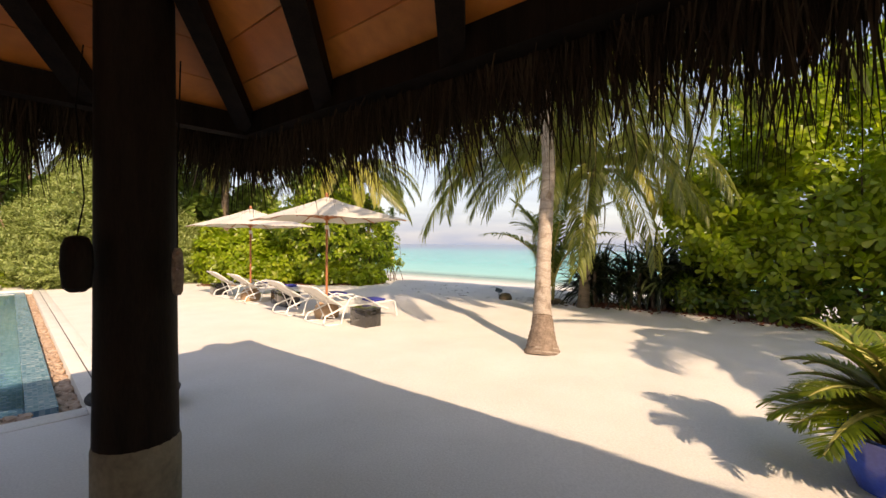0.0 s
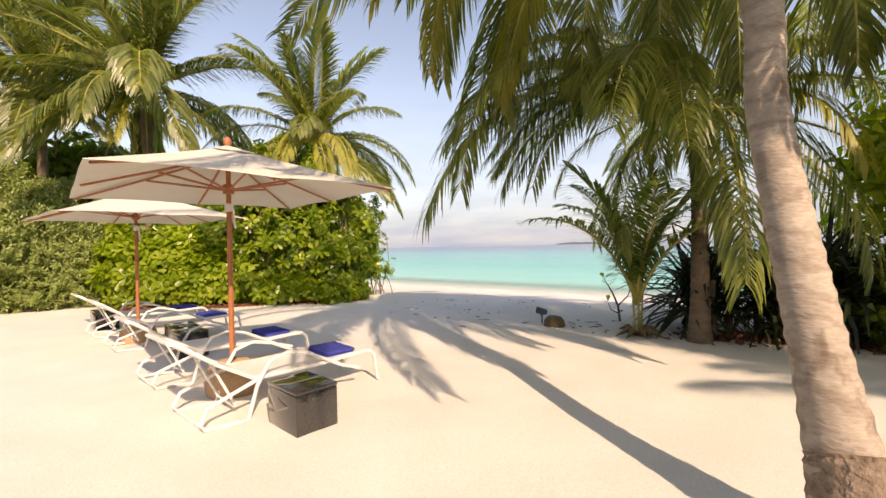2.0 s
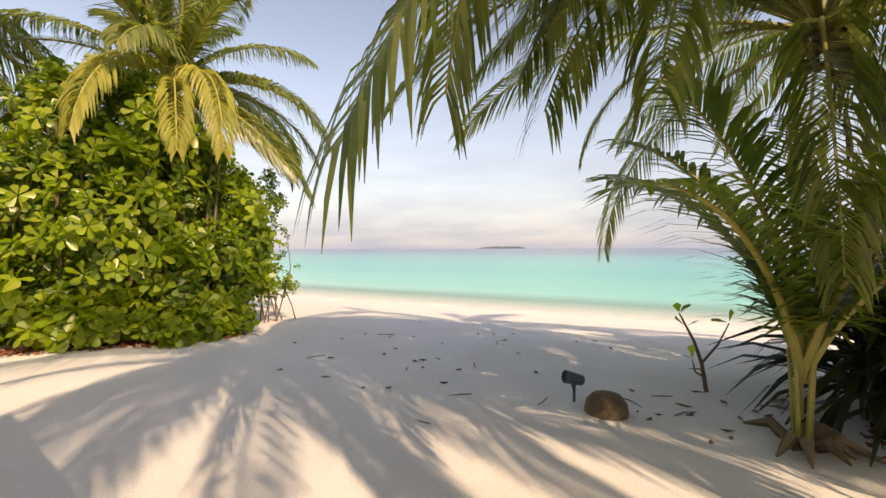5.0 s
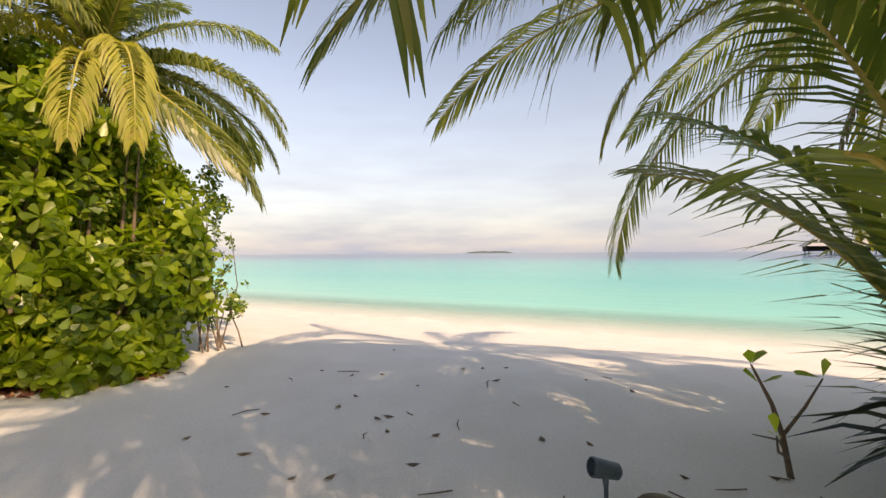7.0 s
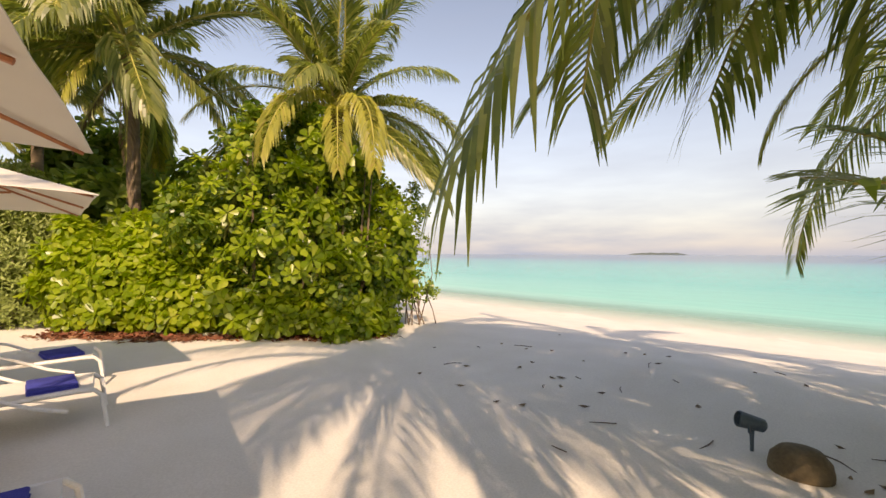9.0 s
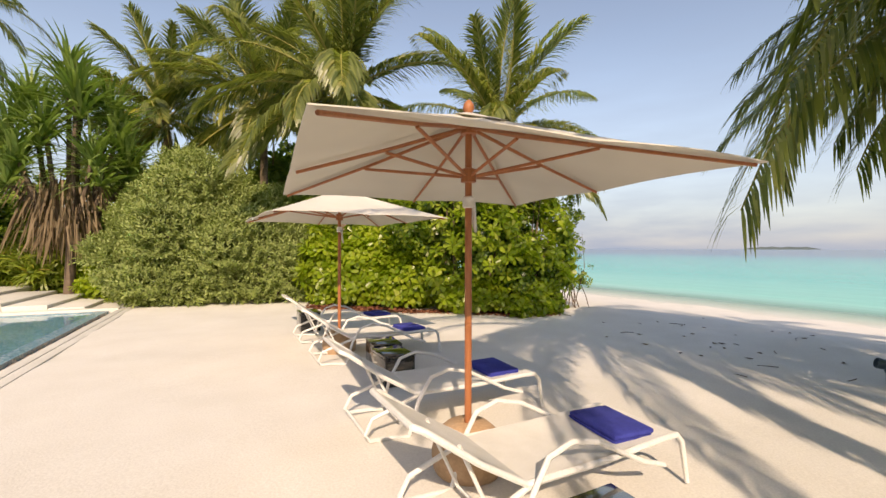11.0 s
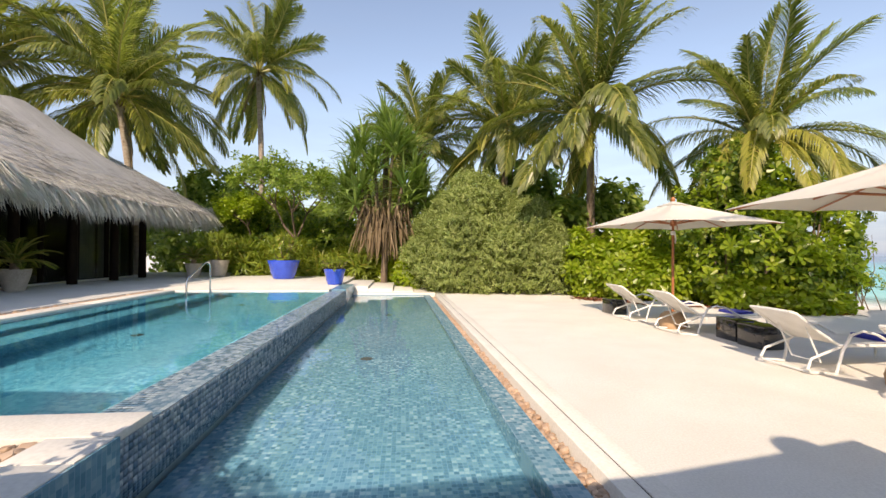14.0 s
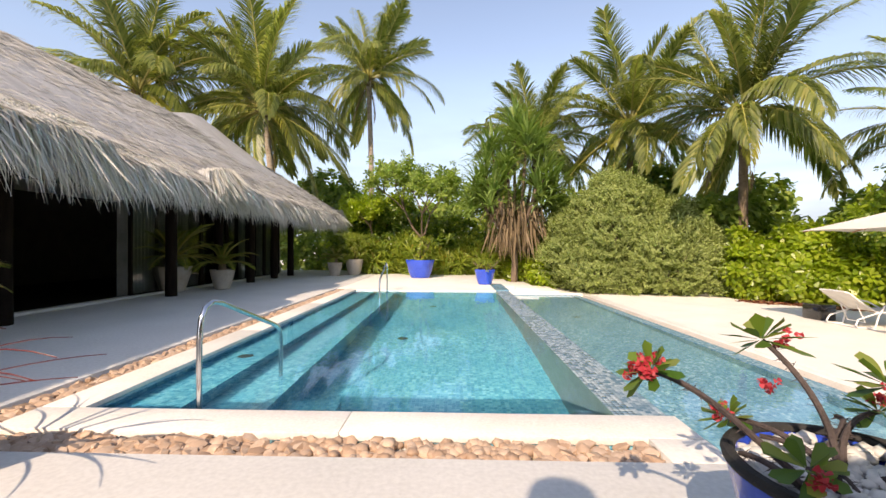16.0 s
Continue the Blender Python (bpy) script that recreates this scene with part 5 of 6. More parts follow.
def beach_debris():
    rng = np.random.default_rng(8)
    spots = [(14.2, 11.6), (11.5, 11.65), (11.3, 11.75), (12.6, 13.2), (12.9, 12.9)]
    spots += [(rng.uniform(10, 14.5), rng.uniform(9.5, 15.5)) for _ in range(34)] + [(rng.uniform(11.0, 12.4), rng.uniform(7.6, 9.2)) for _ in range(26)]
    for i, (x, y) in enumerate(spots):
        z = ground_height(x, y)
        g = Geo()
        if i % 3 < 2:
            l = rng.uniform(0.03, 0.07)
            g.add([(-l, 0, 0.012), (0, l * 0.5, 0.004), (l, 0, 0.02), (0, -l * 0.5, 0.006), (0, 0, 0.022)], [(0, 4, 1), (1, 4, 2), (2, 4, 3), (3, 4, 0), (0, 1, 2, 3)])
            tagged(part("fallen_leaf", g, DEADLEAF if i % 2 else TWIG, None, "", pose(x, y, z, 0, 0, rng.uniform(0, 360))), "dry brown fallen leaf on the sand", "leaf", "fallen leaves")
        else:
            l = rng.uniform(0.06, 0.16)
            g.tube([(-l, 0, 0.006), (0, 0.02, 0.014), (l, 0, 0.006)], [0.005, 0.006, 0.003], 5)
            tagged(part("twig", g, TWIG, None, "", pose(x, y, z, 0, 0, rng.uniform(0, 360))), "thin dark twig lying on the sand", "twig", "fallen twigs")


beach_debris()

# ---- far backdrop ----
g = Geo()
n = 60
vs = []
for i in range(n + 1):
    u = i / n
    h = (10 + 5 * noise.noise((u * 9, 0, 0))) * min(1, 6 * u, 6 * (1 - u)) + 1
    x, y = 2246 + 120 * (u - 0.5), 1096 - 250 * (u - 0.5)
    vs += [(x, y, -1), (x, y, h), (x + 40, y + 20, h), (x + 40, y + 20, -1)]
fs = [(4 * i + k, 4 * i + 4 + k, 4 * i + 5 + k, 4 * i + 1 + k) for i in range(n) for k in range(3)]
solid("backdrop_island", g.add(vs, fs), FARLAND, "low green island on the horizon", "island")
for k, (x, y) in enumerate(((338, -46), (352, -60), (366, -74))):
    t = thing("overwater_villa", (x, y, -0.62), "thatched villa on stilts far out on the water", "villa")
    part("wall", Geo().box(-7, 7, -6, 6, 2.0, 5.0), DARKWOOD, t)
    part("roof", Geo().add([(-9, -8, 5.0), (9, -8, 5.0), (9, 8, 5.0), (-9, 8, 5.0), (-2, 0, 11), (2, 0, 11)], [(0, 1, 5, 4), (1, 2, 5), (2, 3, 4, 5), (3, 0, 4), (3, 2, 1, 0)]), THATCH, t, "", None, False)
    for sx in (-6, 6):
        for sy in (-5, 5):
            part("stilt", Geo().tube([(sx, sy, -2), (sx, sy, 2)], 0.3, 6), DARKWOOD, t)


# ---- thatch ----
def strand_template(rng):
    return [(-0.011, 0, 0), (0.011, 0, 0), (0.009, 0.01, 0.5), (-0.009, 0.01, 0.5), (0.0015, 0.0, 1.0), (-0.0015, 0.0, 1.0)], [(0, 1, 2, 3), (3, 2, 4, 5)]


def fringe(lines, per_metre, length, seed, material, depth=0.28, parent=None, lift=0.3, thick=1.2):
    """Straws that hang from the eave lines (a, b, outward)."""
    rng = np.random.default_rng(seed)
    ps, axs, ls = [], [], []
    for a, b, out in lines:
        a, b, out = np.array(a, float), np.array(b, float), np.array(out, float)
        n = int(np.linalg.norm(b - a) * per_metre)
        u = rng.uniform(0, 1, n)
        inn = rng.uniform(0, 1, n)
        ps.append(a + (b - a) * u[:, None] - out * (inn * depth)[:, None] + np.array([0, 0, 1.0]) * (inn * lift)[:, None])
        clump = 0.10 * np.sin(u * np.linalg.norm(b - a) * 9 + seed) + 0.06 * np.sin(u * np.linalg.norm(b - a) * 23)
        axs.append(out * rng.uniform(0.02, 0.45, n)[:, None] + np.array([0, 0, -1.0]) + rng.normal(scale=0.16, size=(n, 3)) + np.stack([clump, clump, 0 * clump], 1) * 0.5)
        ls.append(length * rng.uniform(0.5, 1.15, n) * (1 + clump))
    p, ax, l = np.concatenate(ps), np.concatenate(axs), np.concatenate(ls)
    tv, tf = strand_template(rng)
    me = scatter("fringe", tv, tf, frames_along(ax, rng, np.ones(len(p))) * np.stack([np.ones(len(p)) * thick, np.ones(len(p)) * thick, l], 1)[:, None, :], p, material)
    return tagged(part("fringe", me, None, parent, "ragged hanging straw fringe"), kind="stuff")


def thatch_skin(polys, per_m2, seed, material, parent):
    """Loose straws lying down the slopes: each slope is (corner a, corner b, top point a, top point b)."""
    rng = np.random.default_rng(seed)
    ps, axs = [], []
    for a, b, c, d in polys:
        a, b, c, d = (np.array(q, float) for q in (a, b, c, d))
        area = np.linalg.norm(np.cross(b - a, c - a))
        n = int(area * per_m2)
        u, v = rng.uniform(0, 1, n)[:, None], rng.uniform(0, 1, n)[:, None]
        low, high = a + (b - a) * u, c + (d - c) * u
        nrm = np.cross(b - a, c - a)
        nrm /= np.linalg.norm(nrm)
        if nrm[2] < 0:
            nrm = -nrm
        ps.append(low + (high - low) * v + nrm * 0.012)
        axs.append((low - high) / np.linalg.norm(low - high, axis=1)[:, None] + rng.normal(scale=0.12, size=(n, 3)) + nrm * 0.05)
    p, ax = np.concatenate(ps), np.concatenate(axs)
    tv, tf = strand_template(rng)
    me = scatter("straw", tv, tf, frames_along(ax, rng, np.ones(len(p))) * np.stack([np.ones(len(p)), np.ones(len(p)), rng.uniform(0.25, 0.5, len(p))], 1)[:, None, :], p, material)
    return tagged(part("straw", me, None, parent, "loose grey straw"), kind="stuff")


# ---- the thatched house beside the pool ----
def house():
    t = thing("thatched_house", (0, 0, 0), "long villa with grey thatched roof and dark glazed front", "house")
    ez, rz = 3.02, 6.36
    A, B = (-9.55, 11.6, ez), (-9.55, 28.2, ez + 0.1)
    R0, R1 = (-14.2, 2.0, rz), (-14.2, 23.0, rz)
    C, D = (-18.8, 28.2, ez), (-18.8, 2.0, ez)
    A0 = (-9.55, 2.0, ez)
    up = 0.34

    def slab(name, low_a, low_b, top_a, top_b, drop=0.34):
        g = Geo()
        n, m = 40, 12
        grid = []
        for i in range(n + 1):
            for j in range(m + 1):
                u, v = i / n, j / m
                p = Vector(low_a).lerp(Vector(low_b), u).lerp(Vector(top_a).lerp(Vector(top_b), u), v)
                p.z += up - 0.13 * (1 - v) ** 6 + 0.05 * noise.noise((p.x * 0.9, p.y * 0.9, 1.0)) + 0.42 * v * v * math.exp(-((p.y - 23.0) / 1.5) ** 2) - 0.14 * v * v * math.exp(-((p.y - 20.2) / 1.2) ** 2)
                grid.append(p)
        und = [Vector((p.x, p.y, p.z - drop)) for p in grid]
        k = m + 1
        fs = [(i * k + j, (i + 1) * k + j, (i + 1) * k + j + 1, i * k + j + 1) for i in range(n) for j in range(m)]
        g.add(grid, fs)
        g.add(und, [tuple(reversed(f)) for f in fs])
        o = len(grid)
        rim = [(i * k, o + i * k, o + (i + 1) * k, (i + 1) * k) for i in range(n)]
        rim += [(e * k + q, e * k + q + 1, o + e * k + q + 1, o + e * k + q) for e in (0, n) for q in range(m)]
        g.add(grid + und, rim)
        return part(name, g, THATCH, t, "weathered grey thatch")

    slab("roof", A0, B, R0, R1)
    slab("roof", B, C, R1, (R1[0] - 0.02, R1[1], R1[2]))
    slab("roof", C, D, R1, R0)
    # nearer porch roof, a little lower over the first bay
    P0, P1 = (-9.1, 0.0, 3.13), (-9.1, 12.2, 3.13)
    slab("porch_roof", P0, P1, (-12.9, 0.0, 5.42), (-12.9, 12.2, 5.42), 0.6)
    east = (1, 0, 0)
    fr = fringe([((-9.5, 11.5, ez + 0.28), (-9.5, 28.2, ez + 0.38), east), ((-9.5, 28.2, ez + 0.38), (-14, 28.2, ez + 0.3), (0, 1, 0))], 520, 0.9, 71, STRAW, 0.45, t, 0.3, 1.5)
    fringe([((-9.05, 2.0, 3.38), (-9.05, 12.2, 3.38), east)], 560, 0.95, 72, STRAW, 0.45, t)
    # lump of straw at the change of slope over the second bay
    rng = np.random.default_rng(73)
    n = 2200
    a = rng.uniform(-1.3, 1.3, n)
    p = np.stack([-9.75 + 0.38 * np.cos(a) + rng.uniform(-0.25, 0.05, n), 16.3 + 0.85 * np.sin(a), 3.42 + 0.22 * np.cos(a * 1.2) + rng.uniform(-0.14, 0.06, n)], 1)
    ax = np.stack([0.6 * np.cos(a), 0.7 * np.sin(a), -0.9 + 0 * a], 1) + rng.normal(scale=0.12, size=(n, 3))
    tv, tf = strand_template(rng)
    part("fringe", scatter("fringe", tv, tf, frames_along(ax, rng, np.ones(n)) * np.stack([np.ones(n) * 1.3, np.ones(n) * 1.3, rng.uniform(0.5, 0.95, n)], 1)[:, None, :], p, STRAW), None, t, "thick straw tuft over the eave")
    thatch_skin([((-9.5, 11.6, ez + up - 0.1), (-9.5, 28.2, ez + up), (-14.2, 11.6, rz + up), (-14.2, 23.0, rz + up)), ((-9.1, 4.0, 3.38), (-9.1, 12.2, 3.38), (-12.6, 4.0, 5.57), (-12.6, 11.6, 5.57))], 130, 74, SKIN, t)
    # posts, beam, glazing
    for y in (12.6, 16.9, 19.2, 21.4, 23.5, 25.3):
        part("post", Geo().tube([(-11.3, y, DZ - 0.02), (-11.3, y, 1.6), (-11.3, y, 4.2)], [0.15, 0.14, 0.14], 12), DARKWOOD, t, "dark wooden post")
    part("eave_beam", Geo().box(-11.42, -11.18, 2.0, 27.0, 3.55, 3.85, 0.02), DARKWOOD, t)
    # Closed near-black box, added so the room behind the doors stays black.
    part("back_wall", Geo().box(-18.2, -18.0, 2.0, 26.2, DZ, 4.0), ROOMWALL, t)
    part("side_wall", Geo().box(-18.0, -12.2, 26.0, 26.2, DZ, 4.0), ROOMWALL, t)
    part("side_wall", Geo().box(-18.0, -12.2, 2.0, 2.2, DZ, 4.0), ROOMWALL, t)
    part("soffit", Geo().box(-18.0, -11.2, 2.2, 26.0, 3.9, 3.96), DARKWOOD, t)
    # Dark sheet added over the pale slab in place of indoor shade.
    part("room_shade_floor", Geo().box(-17.98, -12.22, 2.22, 25.98, DZ, DZ + 0.03), DARKWOOD, t)
    y = 2.3
    i = 0
    while y < 25.8:
        w = 1.55
        # the doors of one bay are slid away
        if 10.5 < y < 15.4:
            y += w + 0.02
            i += 1
            continue
        f = part("window", Geo().box(-12.13, -12.05, y, y + 0.07, DZ, 3.4).box(-12.13, -12.05, y + w - 0.07, y + w, DZ, 3.4).box(-12.13, -12.05, y + 0.07, y + w - 0.07, 3.3, 3.4).box(-12.13, -12.05, y + 0.07, y + w - 0.07, DZ, DZ + 0.09), DARKWOOD, t, "dark framed glass door")
        part("pane", Geo().box(-12.095, -12.085, y + 0.075, y + w - 0.075, DZ + 0.095, 3.295), GLASS, f, "clear reflecting pane", None, False)
        if i in (9, 10, 13, 14):
            g = Geo()
            vs = []
            m = 40
            for k in range(m + 1):
                yy = y + 0.1 + (w - 0.2) * k / m
                xx = -12.5 + 0.04 * math.sin(k * 1.6)
                vs += [(xx, yy, DZ + 0.02), (xx, yy, 3.3), (xx - 0.006, yy, 3.3), (xx - 0.006, yy, DZ + 0.02)]
            fs = [(4 * k + q, 4 * k + 4 + q, 4 * k + 4 + (q + 1) % 4, 4 * k + (q + 1) % 4) for k in range(m) for q in range(4)]
            part("curtain", g.add(vs, fs), CURTAIN, t, "hanging linen curtain")
        y += w + 0.02
        i += 1
    part("threshold", Geo().box(-12.2, -11.95, 2.2, 26.0, DZ, DZ + 0.06, 0.01), COPING, t, "pale door threshold")


house()


# ---- the open pavilion where the walk begins ----
def pavilion():
    t = thing("pavilion", (0, 0, 0), "open thatched pavilion with timber ceiling on dark posts", "pavilion")
    # eave polygon, and the apex line above it
    E = [(3.5, -6.5), (2.36, 5.58), (0.3, 5.18), (-5.2, 4.85), (-7.5, 2.0), (-7.5, -6.5)]
    ez, apex = 2.56, Vector((-2.2, -1.0, 5.9))
    g, gi = Geo(), Geo()
    n = len(E)
    for i in range(n):
        a, b = E[i], E[(i + 1) % n]
        m = 10
        for (geo, dz) in ((g, 0.30), (gi, 0.0)):
            vs = []
            for j in range(m + 1):
                for k in range(m + 1):
                    p = Vector((*a, ez)).lerp(Vector((*b, ez)), k / m).lerp(apex, j / m)
                    p.z += dz * (0.55 + 0.45 * min(1, j / 2))
                    vs.append(p)
            fs = [(j * (m + 1) + k, j * (m + 1) + k + 1, (j + 1) * (m + 1) + k + 1, (j + 1) * (m + 1) + k) for j in range(m) for k in range(m)]
            geo.add(vs, fs if dz else [tuple(reversed(f)) for f in fs])
        g.add([(*a, ez - 0.02), (*b, ez - 0.02), (*b, ez + 0.17), (*a, ez + 0.17)], [(0, 1, 2, 3)])
    part("thatch", g, THATCH, t, "thick brown thatch")
    part("thatch_underside", gi, DARKWOOD, t, "dark lath underside")
    lines = []
    for i in range(0, 4):
        a, b = E[i], E[i + 1]
        d = Vector((b[0] - a[0], b[1] - a[1], 0)).normalized()
        out = (d.y, -d.x, 0)
        lines.append(((*a, ez + 0.05), (*b, ez + 0.05), out))
    lines[0] = ((3.2, -2.5, ez + 0.05), (2.36, 5.58, ez + 0.05), (1, 0.09, 0))
    # The fringe's shaded inner side is in the straw colour itself.
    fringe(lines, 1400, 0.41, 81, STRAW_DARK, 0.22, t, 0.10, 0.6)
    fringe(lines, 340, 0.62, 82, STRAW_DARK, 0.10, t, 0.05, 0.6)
    # inner ring beam, rafters and boarded ceiling
    I = [(3.28, -6.1), (2.2, 5.02), (0.3, 4.95), (-4.95, 4.75), (-7.1, 1.9), (-7.1, -6.1)]
    bz = ez + 0.0

    def beam(p, q, w, h, name="beam"):
        p, q = Vector(p), Vector(q)
        d = (q - p).normalized()
        s = d.cross(Vector((0, 0, 1))).normalized() * w / 2
        u = s.cross(d).normalized() * h / 2
        vs = [c + a * s + b * u for c in (p, q) for a, b in ((-1, -1), (1, -1), (1, 1), (-1, 1))]
        part(name, Geo().add(vs, [(3, 2, 1, 0), (4, 5, 6, 7), (0, 1, 5, 4), (1, 2, 6, 5), (2, 3, 7, 6), (3, 0, 4, 7)]), DARKWOOD, t, "dark timber", None, False)

    def on_roof(x, y, z):
        return Vector((x, y, z))

    for i in range(5):
        beam((*I[i], bz), (*I[i + 1], bz), 0.12, 0.16)
    for i in range(5):
        a, b = Vector((*I[i], bz - 0.02)), Vector((*I[(i + 1) % 6], bz - 0.02))
        cnt = max(2, int((b - a).length / 0.95))
        for k in range(cnt):
            p = a.lerp(b, k / cnt)
            beam(p, p.lerp(apex + Vector((0, 0, -0.32)), 0.93), 0.12, 0.13, "rafter")
        # boards between the rafters, running along the eave
        rows = 22
        for r in range(rows):
            u0, u1 = r / rows * 0.92, (r + 0.965) / rows * 0.92
            top = apex + Vector((0, 0, -0.18))
            lo, hi = Vector((0, 0, 0.10)), Vector((0, 0, 0.118))
            q = [a.lerp(top, u0), b.lerp(top, u0), b.lerp(top, u1), a.lerp(top, u1)]
            part("ceiling_board", Geo().add([c + lo for c in q] + [c + hi for c in q], [(3, 2, 1, 0), (4, 5, 6, 7), (0, 1, 5, 4), (1, 2, 6, 5), (2, 3, 7, 6), (3, 0, 4, 7)]), BOARD, t, "", None, False)
    # posts
    for k, (x, y) in enumerate(((1.38, 4.42), (2.3, -3.6), (-4.6, 3.9))):
        post = part("post", Geo().tube([(x, y, 0.58), (x, y, 1.1), (x, y, 1.7), (x, y, 3.6)], [0.20, 0.192, 0.188, 0.18], 22), DARKWOOD, t, "dark round timber post")
        part("post_foot", Geo().lathe([(0.208, -0.06), (0.208, 0.56), (0.20, 0.585), (0.19, 0.585)], 24, (x, y, 0)), RAWPOST, post, "worn pale post foot")
    return t


pavilion()


def hanging_bits():
    # things that hang on the front post of the pavilion
    t = thing("hanging_pouch", (1.12, 4.26, 1.42), "dark woven pouch hanging from a cord on the post", "pouch")
    part("body", Geo().lathe([(0.03, 0.0), (0.055, 0.02), (0.065, 0.12), (0.06, 0.22), (0.045, 0.26), (0.02, 0.27)], 14), DARKWOOD, t)
    part("cord", Geo().tube([(0, 0, 0.26), (0.03, 0.02, 0.45), (0.0, 0.03, 0.9), (0.03, 0.04, 1.2)], 0.0035, 6), DARKWOOD, t)
    t = thing("hanging_pouch", (1.52, 4.18, 1.38), "reddish leather pouch hanging against the post", "pouch")
    part("body", Geo().lathe([(0.015, 0.0), (0.025, 0.02), (0.03, 0.12), (0.025, 0.22), (0.015, 0.25)], 12), BARKFOOT, t)
    part("cord", Geo().tube([(0, 0, 0.24), (0, 0.01, 0.6), (0.02, 0.02, 1.25)], 0.004, 5), DARKWOOD, t)
    t = thing("pull_line", (0.80, 4.12, 0.0), "thin dark line hanging from the pavilion eave", "line")
    part("line", Geo().tube([(0, 0, 0.0), (0.01, 0, 1.4), (0, 0.02, 2.75)], 0.004, 5), DARKWOOD, t)


hanging_bits()


def foot_bowl():
    t = thing("rope_rimmed_bowl", (1.72, 6.74, 0.0), "black rope-rimmed shallow basin standing on the ground", "basin")
    prof = [(0.20, 0.0), (0.26, 0.02), (0.33, 0.10), (0.36, 0.17), (0.34, 0.165), (0.29, 0.10), (0.20, 0.06), (0.05, 0.055)]
    part("bowl", Geo().lathe(prof, 30), BLACKROPE, t)
    ring = [(0.365 * math.cos(a * 0.2094), 0.365 * math.sin(a * 0.2094), 0.165 + 0.004 * (a % 2)) for a in range(31)]
    part("rim", Geo().tube(ring, 0.028, 8, False), BLACKROPE, t, "thick black rope rim")
    part("stone_bed", Geo().lathe([(0.28, 0.09), (0.2, 0.105), (0.02, 0.11)], 20), ROCK, t, "dull brown stones in the basin")


foot_bowl()


# ---- pots and plants ----
def cycad_leaves(parent, at, count, length, seed, material=CYCADLEAF):
    rng = np.random.default_rng(seed)
    metas = [frond_mesh("cycad_frond", e, b, length, 0.23, 46, material, seed + i, 0.15, 0.35, 0.019) for i, (e, b) in enumerate(((70, 60), (45, 75), (20, 70)))]
    for i in range(count):
        k = rng.uniform(0.8, 1.1)
        part("frond", metas[min(int(3 * i / count), 2)], None, parent, "", Matrix.Translation(at) @ pose(0, 0, 0, rng.uniform(-10, 10), 0, i * 137.5 + rng.uniform(-12, 12)) @ Matrix.Diagonal((k, k, k, 1)))


def cycad_pot(at, label, glaze, r, h, length, seed, count=26, group=""):
    t = thing("potted_cycad", at, label, "potted plant", group)
    part("pot", Geo().lathe([(r * 0.55, 0.0), (r * 0.62, 0.01), (r * 0.9, h * 0.6), (r, h * 0.93), (r * 1.04, h), (r * 0.94, h), (r * 0.88, h * 0.9), (r * 0.3, h * 0.88)], 30), glaze, t)
    part("soil", Geo().lathe([(r * 0.88, h * 0.85), (r * 0.4, h * 0.9), (0.02, h * 0.92)], 20), SOIL, t)
    part("trunk", Geo().lathe([(0.09, h * 0.85), (0.12, h * 1.0), (0.10, h * 1.25), (0.03, h * 1.35)], 14), BARKFOOT, t)
    cycad_leaves(t, (0, 0, h * 1.28), count, length, seed)


cycad_pot((5.1, 1.42, 0.0), "green cycad in a cobalt blue glazed pot on sand", BLUEPOT, 0.36, 0.40, 0.80, 400, 38)
cycad_pot((-11.0, 18.9, DZ), "dark green cycad in a beige stone pot by the house", GREYPOT, 0.36, 0.62, 1.15, 420, 22, "pots beside the house")
cycad_pot((-12.0, 18.0, DZ), "large dark cycad in a stone pot near the glass doors", GREYPOT, 0.5, 0.75, 1.5, 440, 26, "pots beside the house")
cycad_pot((-9.22, 25.4, DZ), "green potted cycad standing on the terrace", GREYPOT, 0.34, 0.62, 0.9, 460, 20, "pots beside the house")
cycad_pot((-11.2, 11.4, DZ), "green potted cycad beside the porch", GREYPOT, 0.36, 0.62, 1.0, 480, 20, "pots beside the house")


def red_blade_pot():
    """Long arching wine-red strap leaves over a stone pot at the end of the landing."""
    rng = np.random.default_rng(97)
    t = thing("potted_dracaena", (-6.85, 7.75, DZ), "red-leaved spiky plant in a beige stone pot", "potted plant")
    part("pot", Geo().lathe([(0.17, 0.0), (0.19, 0.01), (0.27, 0.3), (0.3, 0.5), (0.27, 0.5), (0.25, 0.44), (0.05, 0.43)], 26), GREYPOT, t)
    for i in range(22):
        a = i * 2.4 + rng.uniform(-0.2, 0.2)
        l, rise = rng.uniform(0.85, 1.2), rng.uniform(0.15, 0.75)
        d, up = Vector((math.cos(a), math.sin(a), 0)), Vector((0, 0, 1))
        side = d.cross(up) * 0.014
        vs = []
        for k in range(9):
            u = k / 8
            c = d * l * u * (1 - 0.12 * rise) + up * (0.46 + rise * u * (1.35 - 0.95 * u))
            w = side * min(1.0, 2.2 * (1 - u) + 0.05)
            vs += [c + w, c - up * 0.006, c - w]
        fs = [(3 * k + q, 3 * k + q + 1, 3 * k + q + 4, 3 * k + q + 3) for k in range(8) for q in range(2)]
        part("leaf", Geo().add(vs, fs), REDBLADE, t)


red_blade_pot()


